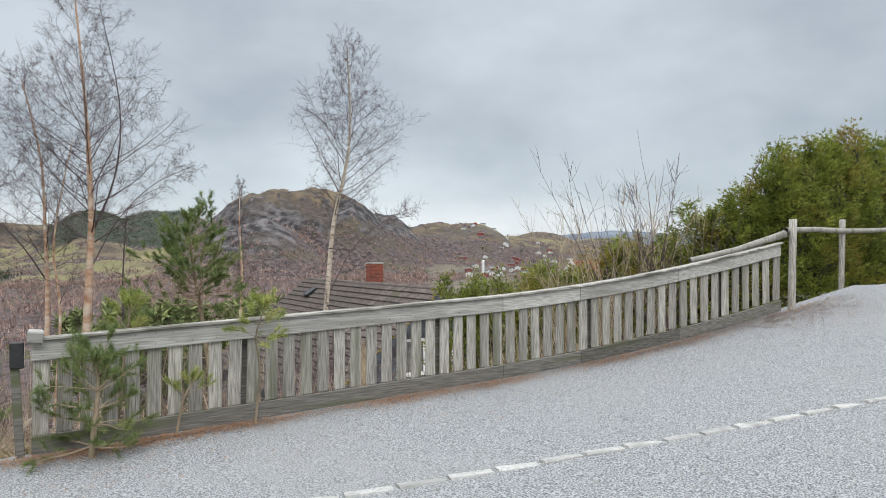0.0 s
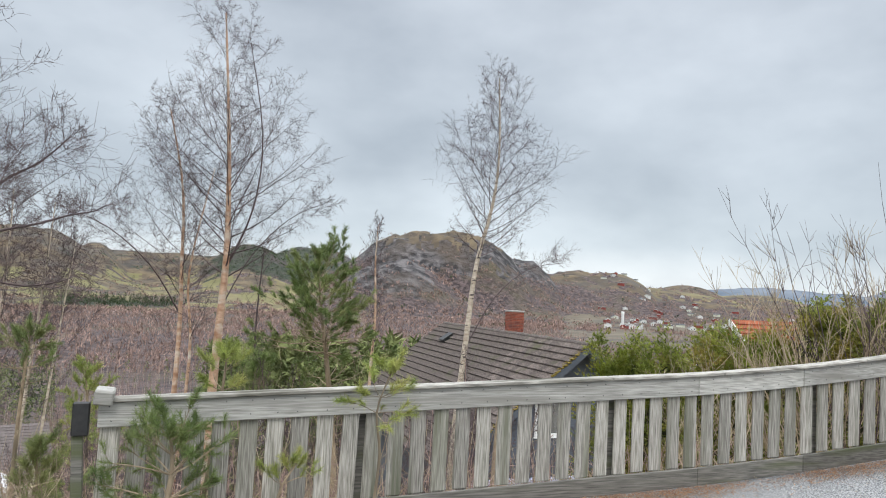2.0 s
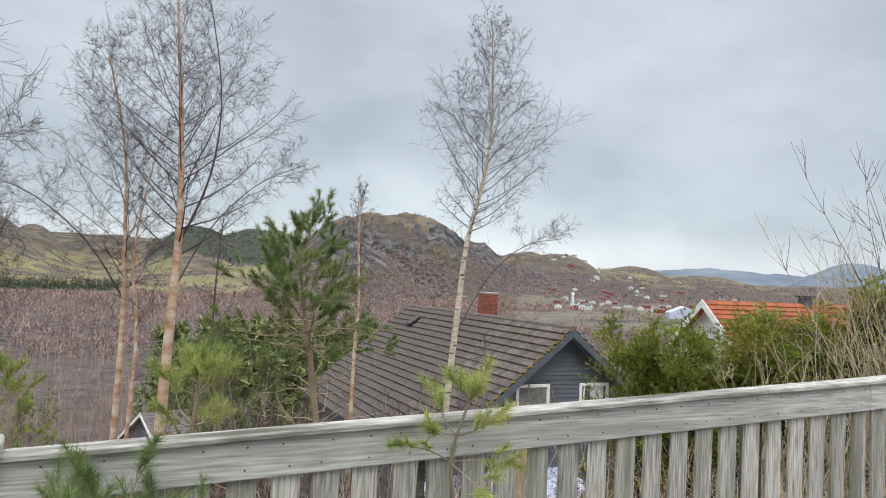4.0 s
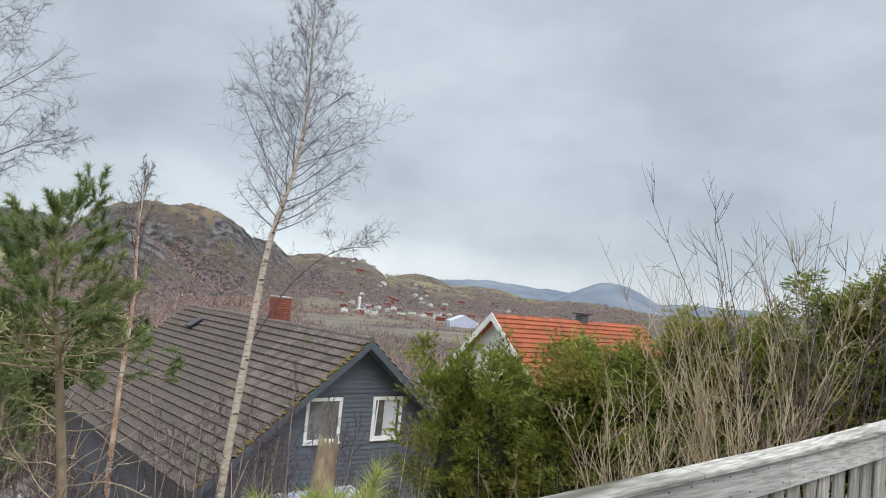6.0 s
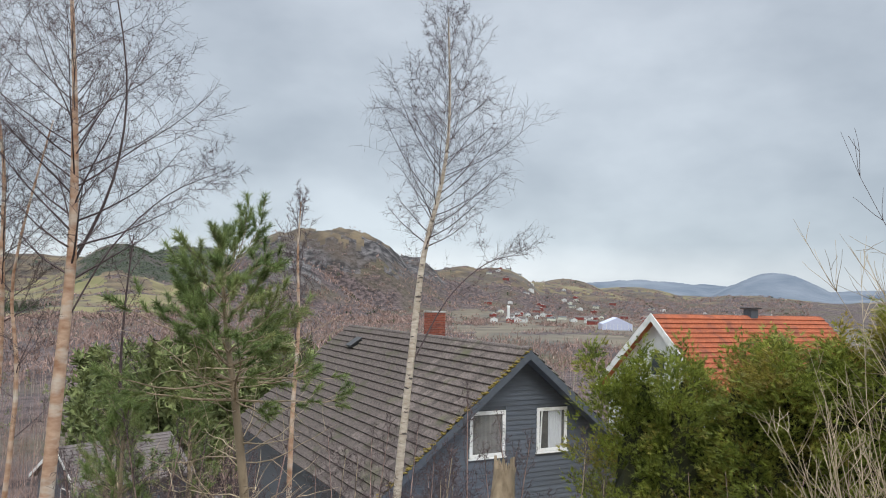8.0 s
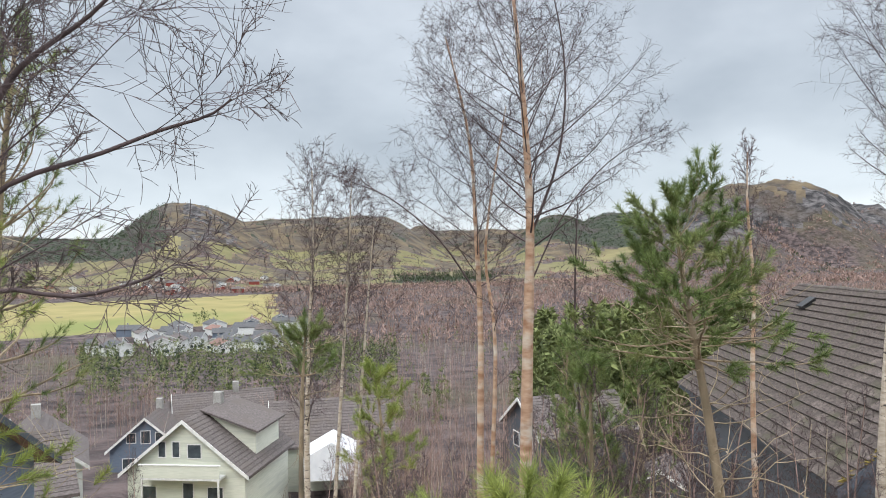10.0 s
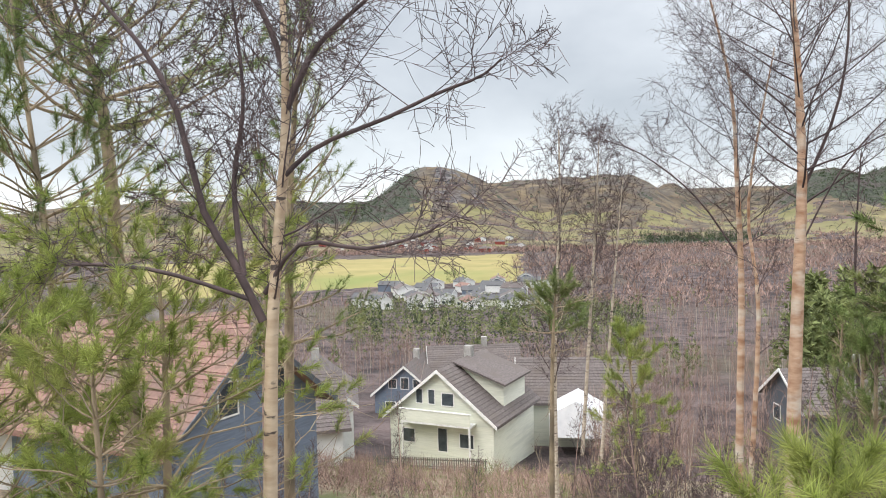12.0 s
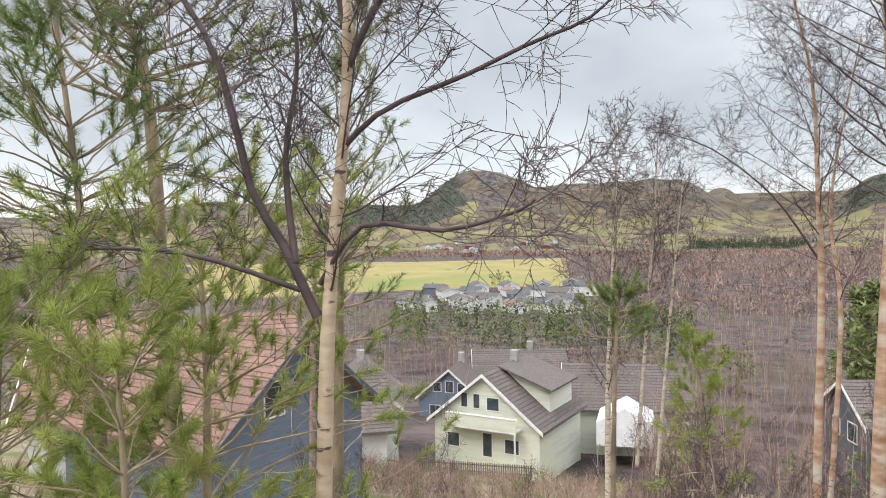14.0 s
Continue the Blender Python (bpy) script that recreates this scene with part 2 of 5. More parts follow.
def build_ground():
    mats = [SOIL, WOODS, CONIFERS, FIELD, MEADOW, HEATH, ROCK, HAZEHILL, LAWN, PASTURE, MARSH]
    az = []
    a = -180.0
    while a < 179.99:
        az.append(a)
        a += 0.2 if -44 <= a < 62 else (1.0 if -64 <= a < 70 else 4.0)
    rr = [0.0]
    r = 0.4
    while r < 4900:
        rr.append(r)
        r += 0.35 if r < 12 else (r * 0.03 if r < 700 else (13 if r < 2300 else 60))
    verts, faces, index = [], [], []
    for r in rr:
        for a in az:
            x, y = HUB[0] + r * math.sin(radians(a)), HUB[1] + r * math.cos(radians(a))
            verts.append((x, y, ground_z(x, y)))
    n = len(az)
    for i in range(len(rr) - 1):
        for j in range(n):
            k = (j + 1) % n
            f = (i * n + j, i * n + k, (i + 1) * n + k, (i + 1) * n + j)
            if i == 0:
                f = (f[0], f[2], f[3])
            faces.append(f[::-1])
            c = verts[f[-1]]
            index.append(mats.index(ground_kind(*c)))
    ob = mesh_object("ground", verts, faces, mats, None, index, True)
    return tagged(ob, "brown wooded slope falling to a farmed valley and hills", "ground", kind="structure")


build_ground()


# ---- mesh helpers ----
def part(name, bm, material, parent, label=""):
    me = bpy.data.meshes.new(name)
    bm.to_mesh(me)
    bm.free()
    me.materials.append(material)
    ob = new(name, me)
    if parent:
        ob.parent = parent
    return tagged(ob, label)


def same_part(name, me, parent, m, label=""):
    ob = new(name, me)
    ob.parent = parent
    ob.matrix_basis = m
    return tagged(ob, label)


def thing(name, label, category, where=(0, 0, 0), turn=0.0, group="", kind=""):
    ob = new(name)
    ob.matrix_basis = pose(*where, 0, 0, turn)
    return tagged(ob, label, category, group, kind)


def box(bm, x0, y0, z0, x1, y1, z1, m=None):
    v = [bm.verts.new((x, y, z)) for x in (x0, x1) for y in (y0, y1) for z in (z0, z1)]
    for f in ((0, 1, 3, 2), (4, 6, 7, 5), (0, 4, 5, 1), (2, 3, 7, 6), (0, 2, 6, 4), (1, 5, 7, 3)):
        bm.faces.new([v[i] for i in f])
    if m:
        bmesh.ops.transform(bm, matrix=m, verts=v)
    return v


def boxbm(*a, bevel=0.0, m=None):
    bm = bmesh.new()
    box(bm, *a)
    if bevel:
        bmesh.ops.bevel(bm, geom=bm.edges[:], offset=bevel, segments=1, affect="EDGES")
    if m:
        bmesh.ops.transform(bm, matrix=m, verts=bm.verts[:])
    return bm


def prism(bm, poly, axis, a, b):
    """A closed prism over a polygon; axis 'y': polygon of (x, z), 'x': of (y, z), 'z': of (x, y)."""
    put = {"y": lambda p, t: (p[0], t, p[1]), "x": lambda p, t: (t, p[0], p[1]), "z": lambda p, t: (p[0], p[1], t)}[axis]
    va, vb = [bm.verts.new(put(p, a)) for p in poly], [bm.verts.new(put(p, b)) for p in poly]
    bm.faces.new(va)
    bm.faces.new(vb[::-1])
    for i in range(len(poly)):
        k = (i + 1) % len(poly)
        bm.faces.new((va[i], vb[i], vb[k], va[k]))
    bmesh.ops.recalc_face_normals(bm, faces=bm.faces[:])


def prismbm(poly, axis, a, b, bevel=0.0):
    bm = bmesh.new()
    prism(bm, poly, axis, a, b)
    if bevel:
        bmesh.ops.bevel(bm, geom=bm.edges[:], offset=bevel, segments=1, affect="EDGES")
    return bm


class Soup:
    """Verts and faces gathered for one mesh."""

    def __init__(self):
        self.v, self.f = [], []

    def tube(self, pts, radii, sides=4):
        base = len(self.v)
        n = len(pts)
        for i, p in enumerate(pts):
            d = (pts[min(i + 1, n - 1)] - pts[max(i - 1, 0)])
            if d.length < 1e-6:
                d = Vector((0, 0, 1))
            d.normalize()
            u = d.cross(Vector((0.31, 0.95, 0.05)) if abs(d.y) < 0.9 else Vector((1, 0, 0))).normalized()
            w = d.cross(u)
            for k in range(sides):
                a = 2 * math.pi * k / sides
                self.v.append(tuple(p + (u * math.cos(a) + w * math.sin(a)) * radii[i]))
        for i in range(n - 1):
            for k in range(sides):
                a, b = base + i * sides + k, base + i * sides + (k + 1) % sides
                self.f.append((a, b, b + sides, a + sides))

    def tri(self, a, b, c):
        i = len(self.v)
        self.v += [tuple(a), tuple(b), tuple(c)]
        self.f.append((i, i + 1, i + 2))

    def quad(self, a, b, c, d):
        i = len(self.v)
        self.v += [tuple(a), tuple(b), tuple(c), tuple(d)]
        self.f.append((i, i + 1, i + 2, i + 3))

    def object(self, name, material, parent=None, label="", shade=False):
        return tagged(mesh_object(name, self.v, self.f, material, parent, None, shade), label)


def rand_dir(rng, up=0.0):
    v = Vector((rng.gauss(0, 1), rng.gauss(0, 1), rng.gauss(0, 1) + up))
    return v.normalized()

# ---- road, kerb and fence ----
def build_road():
    verts, faces = [], []
    xs = [-16 + 0.5 * i for i in range(87)]
    for x in xs:
        far = fence_y(max(-3, min(12, x))) + 0.12
        for k in range(13):
            y = far - 0.0 - 14.0 * (k / 12) ** 1.3
            z = road_z(x, y) + 0.012 * noise.noise((x * 0.8, y * 0.8, 3)) + 0.015
            verts.append((x, y, z))
    for i in range(len(xs) - 1):
        for k in range(12):
            a = i * 13 + k
            faces.append((a, a + 1, a + 14, a + 13))
    tagged(mesh_object("road", verts, faces, ASPHALT, None, None, True), "light grey worn asphalt road strewn with grit", "road", kind="structure")


build_road()


def build_kerb():
    kerb = thing("kerb", "row of pale granite kerb stones set in asphalt", "kerb", kind="structure")
    rng = random.Random(4)
    line = [(-2.2, 7.18), (-1.15, 6.52), (-0.13, 5.72), (0.39, 5.32), (1.06, 4.80), (1.6, 4.72), (2.71, 4.5), (5.7, 4.04), (7.6, 3.75), (14.0, 2.7)]
    at, step = [], 0.40
    for (xa, ya), (xb, yb) in zip(line, line[1:]):
        n = max(1, round(math.hypot(xb - xa, yb - ya) / step))
        for i in range(n):
            at.append((xa + (xb - xa) * (i + 0.5) / n, ya + (yb - ya) * (i + 0.5) / n, math.degrees(math.atan2(yb - ya, xb - xa)), math.hypot(xb - xa, yb - ya) / n))
    shapes = []
    for s in range(4):
        bm = boxbm(-0.5, -0.055, -0.12, 0.5, 0.055, 0.0, bevel=0.018)
        for v in bm.verts:
            v.co += Vector((rng.uniform(-0.02, 0.02), rng.uniform(-0.008, 0.008), rng.uniform(-0.006, 0.006)))
        me = bpy.data.meshes.new("kerb_stone")
        bm.to_mesh(me)
        bm.free()
        me.materials.append(KERBSTONE)
        shapes.append(me)
    for x, y, a, n in at:
        raised = 0.085 * (1 - smooth(-0.2, 1.0, x))
        m = pose(x, y, road_z(x, y) + 0.028 + raised, 0, rng.uniform(-1, 1), a + rng.uniform(-2, 2)) @ Matrix.Diagonal((n - 0.025, 1 + 0.5 * (raised > 0.03), 1, 1))
        same_part("kerb_stone", rng.choice(shapes), kerb, m)
    bm = bmesh.new()
    prism(bm, [(-1.78, 4.18), (-0.41, 4.59), (-0.20, 4.84), (-0.43, 4.87), (-1.88, 4.43)], "z", 0.0, 0.004)
    for v in bm.verts:
        v.co.z += road_z(v.co.x, 0) + 0.028
    tagged(part("road_marking", bm, ROADPAINT, None), "worn white painted stripe on the asphalt", "road marking", kind="structure")


build_kerb()


def board_mesh(name, w, t, h, rng, material, bevel=0.006):
    bm = boxbm(-w / 2, -t / 2, 0, w / 2, t / 2, h, bevel=bevel)
    for v in bm.verts:
        v.co += Vector((rng.uniform(-0.004, 0.004), rng.uniform(-0.002, 0.002), rng.uniform(-0.008, 0.008)))
    me = bpy.data.meshes.new(name)
    bm.to_mesh(me)
    bm.free()
    me.materials.append(material)
    return me


def rail(name, pts, w, h, material, parent, lift=0.0, push=0.0, label=""):
    """A board bent along a line of (x, y, z)."""
    bm = bmesh.new()
    rings = []
    for i, (x, y, z) in enumerate(pts):
        a, b = pts[max(0, i - 1)], pts[min(len(pts) - 1, i + 1)]
        d = Vector((b[0] - a[0], b[1] - a[1], 0)).normalized()
        nrm = Vector((d.y, -d.x, 0))
        c = Vector((x, y, z + lift)) + nrm * push
        rings.append([bm.verts.new(c + nrm * s * w / 2 + Vector((0, 0, u * h / 2))) for s, u in ((1, 1), (1, -1), (-1, -1), (-1, 1))])
    for p, q in zip(rings, rings[1:]):
        for k in range(4):
            bm.faces.new((p[k], p[(k + 1) % 4], q[(k + 1) % 4], q[k]))
    bm.faces.new(rings[0])
    bm.faces.new(rings[-1][::-1])
    bmesh.ops.recalc_face_normals(bm, faces=bm.faces[:])
    sharp = [e for e in bm.edges if len(e.link_faces) == 2 and e.calc_face_angle(0) > 0.8]
    bmesh.ops.bevel(bm, geom=sharp, offset=0.005, segments=1, affect="EDGES")
    return part(name, bm, material, parent, label)


def fence_base(x):
    return road_z(x, fence_y(x)) + 0.05


def build_fence(x0, x1, label, joints, ends, drop=0.0):
    fence_base = lambda x: road_z(x, fence_y(x)) + 0.05 - drop
    fence = thing("wooden_fence", label, "fence")
    rng = random.Random(int(x0 * 10) + 77)
    n = round((x1 - x0) / 0.182)
    shapes = [board_mesh("slat", 0.122, 0.021, 0.70, rng, GREYWOOD) for _ in range(6)]
    nail = bmesh.new()
    for i in range(n):
        x = x0 + 0.065 + (x1 - x0 - 0.13) * i / (n - 1)
        s = (fence_y(x + 0.1) - fence_y(x - 0.1)) / 0.2
        m = pose(x, fence_y(x), fence_base(x) + 0.14, rng.uniform(-0.7, 0.7), rng.uniform(-0.8, 0.8) + 0.6, math.degrees(math.atan(s)) + rng.uniform(-1, 1))
        same_part("slat", rng.choice(shapes), fence, m)
        for u in (0.05, -0.045):
            nx = x + rng.uniform(-0.03, 0.03)
            box(nail, nx - 0.0035, fence_y(x) - 0.040, fence_base(x) + 0.856 + u, nx + 0.0035, fence_y(x) - 0.0375, fence_base(x) + 0.863 + u)
    tagged(part("nail_heads", nail, BLACK, fence, "dark nail heads"), kind="stuff")
    cuts = [x0] + [j for j in joints if x0 < j < x1] + [x1]
    for a, b in zip(cuts, cuts[1:]):
        line = [(a + 0.002 + (b - a - 0.004) * i / 12, 0, 0) for i in range(13)]
        line = [(x, fence_y(x), fence_base(x)) for x, _, _ in line]
        rail("top_rail", line, 0.027, 0.165, GREYRAIL, fence, 0.855, 0.024)
        rail("back_rail", line, 0.045, 0.07, GREYRAIL, fence, 0.80, -0.034)
        rail("kick_board", line, 0.030, 0.155, DARKWOOD, fence, 0.062, 0.026, "dark board along the ground")
    cuts = [x0 - 0.02] + [j - 0.9 for j in joints if x0 < j - 0.9 < x1] + [x1 + 0.02]
    for a, b in zip(cuts, cuts[1:]):
        line = [(x, fence_y(x), fence_base(x)) for x in (a + 0.003 + (b - a - 0.006) * i / 12 for i in range(13))]
        rail("cap_board", line, 0.135, 0.026, MOSSWOOD, fence, 0.953, 0.0, "lichen-stained cap board")
    for x in ends:
        part("post", boxbm(x - 0.045, fence_y(x) + 0.06, fence_base(x) - 0.6, x + 0.05, fence_y(x) + 0.16, fence_base(x) + 0.93, bevel=0.008), DARKWOOD, fence)
    return fence


build_fence(0.60, 10.0, "weathered grey slatted wooden fence along the road", (5.45, 6.6, 8.2), (2.4, 4.6, 6.8, 9.0))
build_fence(-6.2, -0.65, "weathered grey slatted fence beyond the gap", (-3.2,), (-5.0, -3.0, -1.0), 0.13)
END = thing("gate_post", "dark gate post with pale cap beside the fence end", "post", (0.52, fence_y(0.5) + 0.04, fence_base(0.5)))
part("post", boxbm(-0.035, -0.03, -0.7, 0.035, 0.03, 0.80, bevel=0.006, m=pose(0, 0, 0, 0, -3, 0)), DARKWOOD, END)
part("hinge_plate", boxbm(-0.075, -0.06, 0.72, 0.03, 0.0, 0.94, bevel=0.008), BLACK, END, "black hinge plate")
part("cap", boxbm(-0.05, -0.08, 0.945, 0.07, 0.10, 1.04, bevel=0.01, m=pose(0, 0, 0, 4, 6, 0)), GREYRAIL, END, "pale weathered cap block")


def build_log_rail():
    rng = random.Random(9)
    lr = thing("log_railing", "grey round-log railing with two posts by the hedge", "railing")
    for x, y, h, r in ((10.15, 6.46, 1.32, 0.052), (11.9, 6.75, 1.0, 0.045), (14.6, 7.0, 1.0, 0.045)):
        s = Soup()
        s.tube([Vector((x + 0.012 * i, y, road_z(x, y) - 0.5 + (h + 0.5) * i / 6)) for i in range(7)], [r * (1 + rng.uniform(-0.05, 0.05)) for _ in range(7)], 10)
        top = len(s.v) - 10
        s.f.append(tuple(range(top, top + 10)))
        s.object("post", GREYWOOD, lr, "", True)
    s = Soup()
    s.tube([Vector((10.1 + 0.9 * i, 6.50 + 0.1 * i, road_z(10.1, 6.5) + 1.17 + 0.012 * i + 0.015 * math.sin(i * 2))) for i in range(6)], [0.042, 0.04, 0.042, 0.04, 0.038, 0.036], 10)
    s.object("rail", GREYWOOD, lr, "", True)
    s = Soup()
    s.tube([Vector((8.9, 7.2, road_z(9, 6.7) + 0.95)), Vector((9.5, 6.9, road_z(9.4, 6.7) + 1.02)), Vector((10.1, 6.5, road_z(10.1, 6.5) + 1.12))], [0.05, 0.05, 0.055], 8)
    s.object("brace", GREYWOOD, lr, "", True)


build_log_rail()

# ---- buildings ----
GREYCLAD = mat("slate_blue_cladding", (0.075, 0.088, 0.108), (0.105, 0.12, 0.145), 5, 0.6, 0.15, 0.003, (0.085, 0.095, 0.11), 0.8, (0.5, 0.5, 6), vary=0.10)
GREYTRIM = mat("dark_barge_board", (0.06, 0.072, 0.09), (0.085, 0.10, 0.12), 6, 0.6, 0.1, 0.003)
WHITE = mat("white_paint", (0.70, 0.70, 0.68), (0.82, 0.82, 0.80), 12, 0.5, 0.1, 0.002, (0.62, 0.62, 0.58), 2)
CREAM = mat("cream_cladding", (0.60, 0.62, 0.52), (0.72, 0.73, 0.63), 3, 0.6, 0.1, 0.003, (0.56, 0.58, 0.50), 0.5, (0.4, 0.4, 5), vary=0.04)
BLUEWALL = mat("blue_grey_cladding", (0.11, 0.14, 0.19), (0.16, 0.20, 0.26), 3, 0.6, 0.1, 0.003, None, 1, (0.4, 0.4, 5))
TILE = mat("mossy_concrete_tile", (0.060, 0.048, 0.043), (0.165, 0.135, 0.122), 14, 0.9, 0.6, 0.008, (0.085, 0.083, 0.05), 1.4, vary=0.25, lo3=0.56, hi3=0.74)
REDTILE = mat("orange_clay_tile", (0.30, 0.075, 0.03), (0.46, 0.14, 0.06), 8, 0.8, 0.4, 0.006, (0.22, 0.07, 0.04), 1.2, vary=0.18)
DARKTILE = mat("brown_grey_tile", (0.075, 0.062, 0.058), (0.16, 0.135, 0.13), 6, 0.85, 0.5, 0.01, (0.11, 0.09, 0.08), 0.6, vary=0.12)
PINKTILE = mat("faded_red_tile", (0.16, 0.085, 0.068), (0.27, 0.16, 0.13), 6, 0.85, 0.5, 0.01, (0.14, 0.10, 0.08), 0.6, vary=0.15)
BRICK = mat("red_brick", (0.20, 0.055, 0.035), (0.34, 0.11, 0.07), 14, 0.9, 0.5, 0.006, (0.16, 0.06, 0.05), 3, vary=0.22)
MORTAR = mat("mortar", (0.20, 0.17, 0.15), (0.30, 0.26, 0.23), 30, 0.95, 0.3)
CONCRETE = mat("grey_render", (0.28, 0.27, 0.25), (0.42, 0.41, 0.39), 8, 0.9, 0.3, 0.01, (0.22, 0.21, 0.19), 1)
MOSS = mat("moss", (0.10, 0.08, 0.015), (0.26, 0.19, 0.045), 25, 1.0, 1.0, 0.02)
CURTAIN = mat("grey_curtain", (0.42, 0.42, 0.44), (0.62, 0.62, 0.63), 9, 0.9, 0.4, 0.02, None, 1, (6, 1, 0.2))
BLIND = mat("dim_grey_blind", (0.15, 0.145, 0.14), (0.21, 0.20, 0.195), 4, 0.9, 0.1)
INSIDE = mat("dim_interior", (0.05, 0.05, 0.05), (0.10, 0.095, 0.09), 2, 0.9, 0.0)
CORRUGATED = mat("pale_blue_corrugated_sheet", (0.42, 0.45, 0.60), (0.60, 0.63, 0.78), 4, 0.35, 0.2, 0.005)


def glass_material():
    m = bpy.data.materials.new("window_glass")
    m.use_nodes = True
    b = m.node_tree.nodes["Principled BSDF"]
    b.inputs["Base Color"].default_value = (0.9, 0.93, 0.95, 1)
    b.inputs["Roughness"].default_value, b.inputs["IOR"].default_value = 0.02, 1.45
    b.inputs["Transmission Weight"].default_value = 1.0
    return m


GLASS = glass_material()
GLASS_DARK = mat("dark_window_glass", (0.03, 0.04, 0.05), (0.07, 0.085, 0.095), 2, 0.06, 0.0)
SLATE = mat("dark_slate", (0.045, 0.047, 0.052), (0.10, 0.10, 0.105), 1.5, 0.7, 0.2)
REDBARN = mat("red_barn_paint", (0.20, 0.035, 0.03), (0.28, 0.06, 0.045), 1, 0.8, 0.1)


def window(parent, x0, x1, z0, z1, y, frame_w=0.09, curtain=None, open_sash=False, cloth=None):
    """A framed window in a wall that faces -y, its outer face at y."""
    w = part("window", boxbm(x0 - 0.02, y + 0.02, z0 - 0.02, x1 + 0.02, y + 0.05, z1 + 0.02), INSIDE, parent)
    for a in ((x0, y - 0.035, z1 - frame_w, x1, y + 0.015, z1), (x0, y - 0.035, z0, x1, y + 0.015, z0 + frame_w), (x0, y - 0.032, z0 + frame_w, x0 + frame_w, y + 0.015, z1 - frame_w), (x1 - frame_w, y - 0.032, z0 + frame_w, x1, y + 0.015, z1 - frame_w)):
        part("window_frame", boxbm(*a, bevel=0.006), WHITE, w)
    part("window_sill", boxbm(x0 - 0.03, y - 0.075, z0 - 0.045, x1 + 0.03, y + 0.01, z0 - 0.003, bevel=0.006), WHITE, w)
    glass = part("pane", boxbm(x0 + frame_w, y - 0.012, z0 + frame_w, x1 - frame_w, y - 0.006, z1 - frame_w), GLASS, w)
    glass.visible_shadow = False
    if curtain:
        bm = bmesh.new()
        n = 22
        a, b = x0 + frame_w + (x1 - x0) * curtain[0], x0 + frame_w + (x1 - x0 - 2 * frame_w) * curtain[1]
        lo = [bm.verts.new((a + (b - a) * i / n, y + 0.010 + 0.008 * math.sin(i * 1.9), z0 + frame_w)) for i in range(n + 1)]
        hi = [bm.verts.new((v.co.x, v.co.y, z1 - frame_w)) for v in lo]
        for i in range(n):
            bm.faces.new((lo[i], lo[i + 1], hi[i + 1], hi[i]))
        part("curtain", bm, cloth or CURTAIN, w, "grey hanging curtain")
    if open_sash:
        part("sash", boxbm(0, -0.03, 0, 0.05, 0.0, z1 - z0 - 0.14, bevel=0.005, m=pose(x0 + 0.10, y - 0.03, z0 + 0.07, 0, 4, 20)), WHITE, w, "white sash left ajar")
    return w


def siding(parent, x0, x1, z0, z1, y, step, material, edge=None, holes=(), thick=0.030):
    """Lapped boards on a wall that faces -y; edge(z) gives half the width about the middle under a gable."""
    z = z0
    mid = (x0 + x1) / 2
    while z < z1 - 0.02:
        t = min(z + step, z1)
        a, b = x0, x1
        if edge:
            a, b = max(x0, mid - edge(t)), min(x1, mid + edge(t))
        spans = [(a, b)]
        for hx0, hx1, hz0, hz1 in holes:
            if t > hz0 and z < hz1:
                spans = [s for p, q in spans for s in ((p, min(q, hx0)), (max(p, hx1), q)) if s[1] - s[0] > 0.03]
        for p, q in spans:
            if q - p > 0.05:
                bm = bmesh.new()
                prism(bm, [(y, z - 0.012), (y - thick - 0.012, z - 0.012), (y - thick * 0.35, t), (y, t)], "x", p, q)
                part("siding_board", bm, material, parent)
        z = t


def tile_mesh(w, length, material, rise=0.06, waves=2):
    """One pantile: u across, v up the slope, its lower edge lifted over the course below."""
    bm = bmesh.new()
    n = 4 * waves
    rows = []
    for v, lift in ((0.0, 0.075), (length, 0.0)):
        rows.append([bm.verts.new((w * (i / n) - w / 2, v, lift + rise * (0.5 - 0.5 * math.cos(2 * math.pi * waves * i / n)))) for i in range(n + 1)])
    low = [bm.verts.new((c.co.x, 0.0, c.co.z - 0.07)) for c in rows[0]]
    for i in range(n):
        bm.faces.new((rows[0][i], rows[0][i + 1], rows[1][i + 1], rows[1][i]))
        bm.faces.new((low[i], low[i + 1], rows[0][i + 1], rows[0][i]))
    me = bpy.data.meshes.new("tile")
    bm.to_mesh(me)
    bm.free()
    me.materials.append(material)
    return me


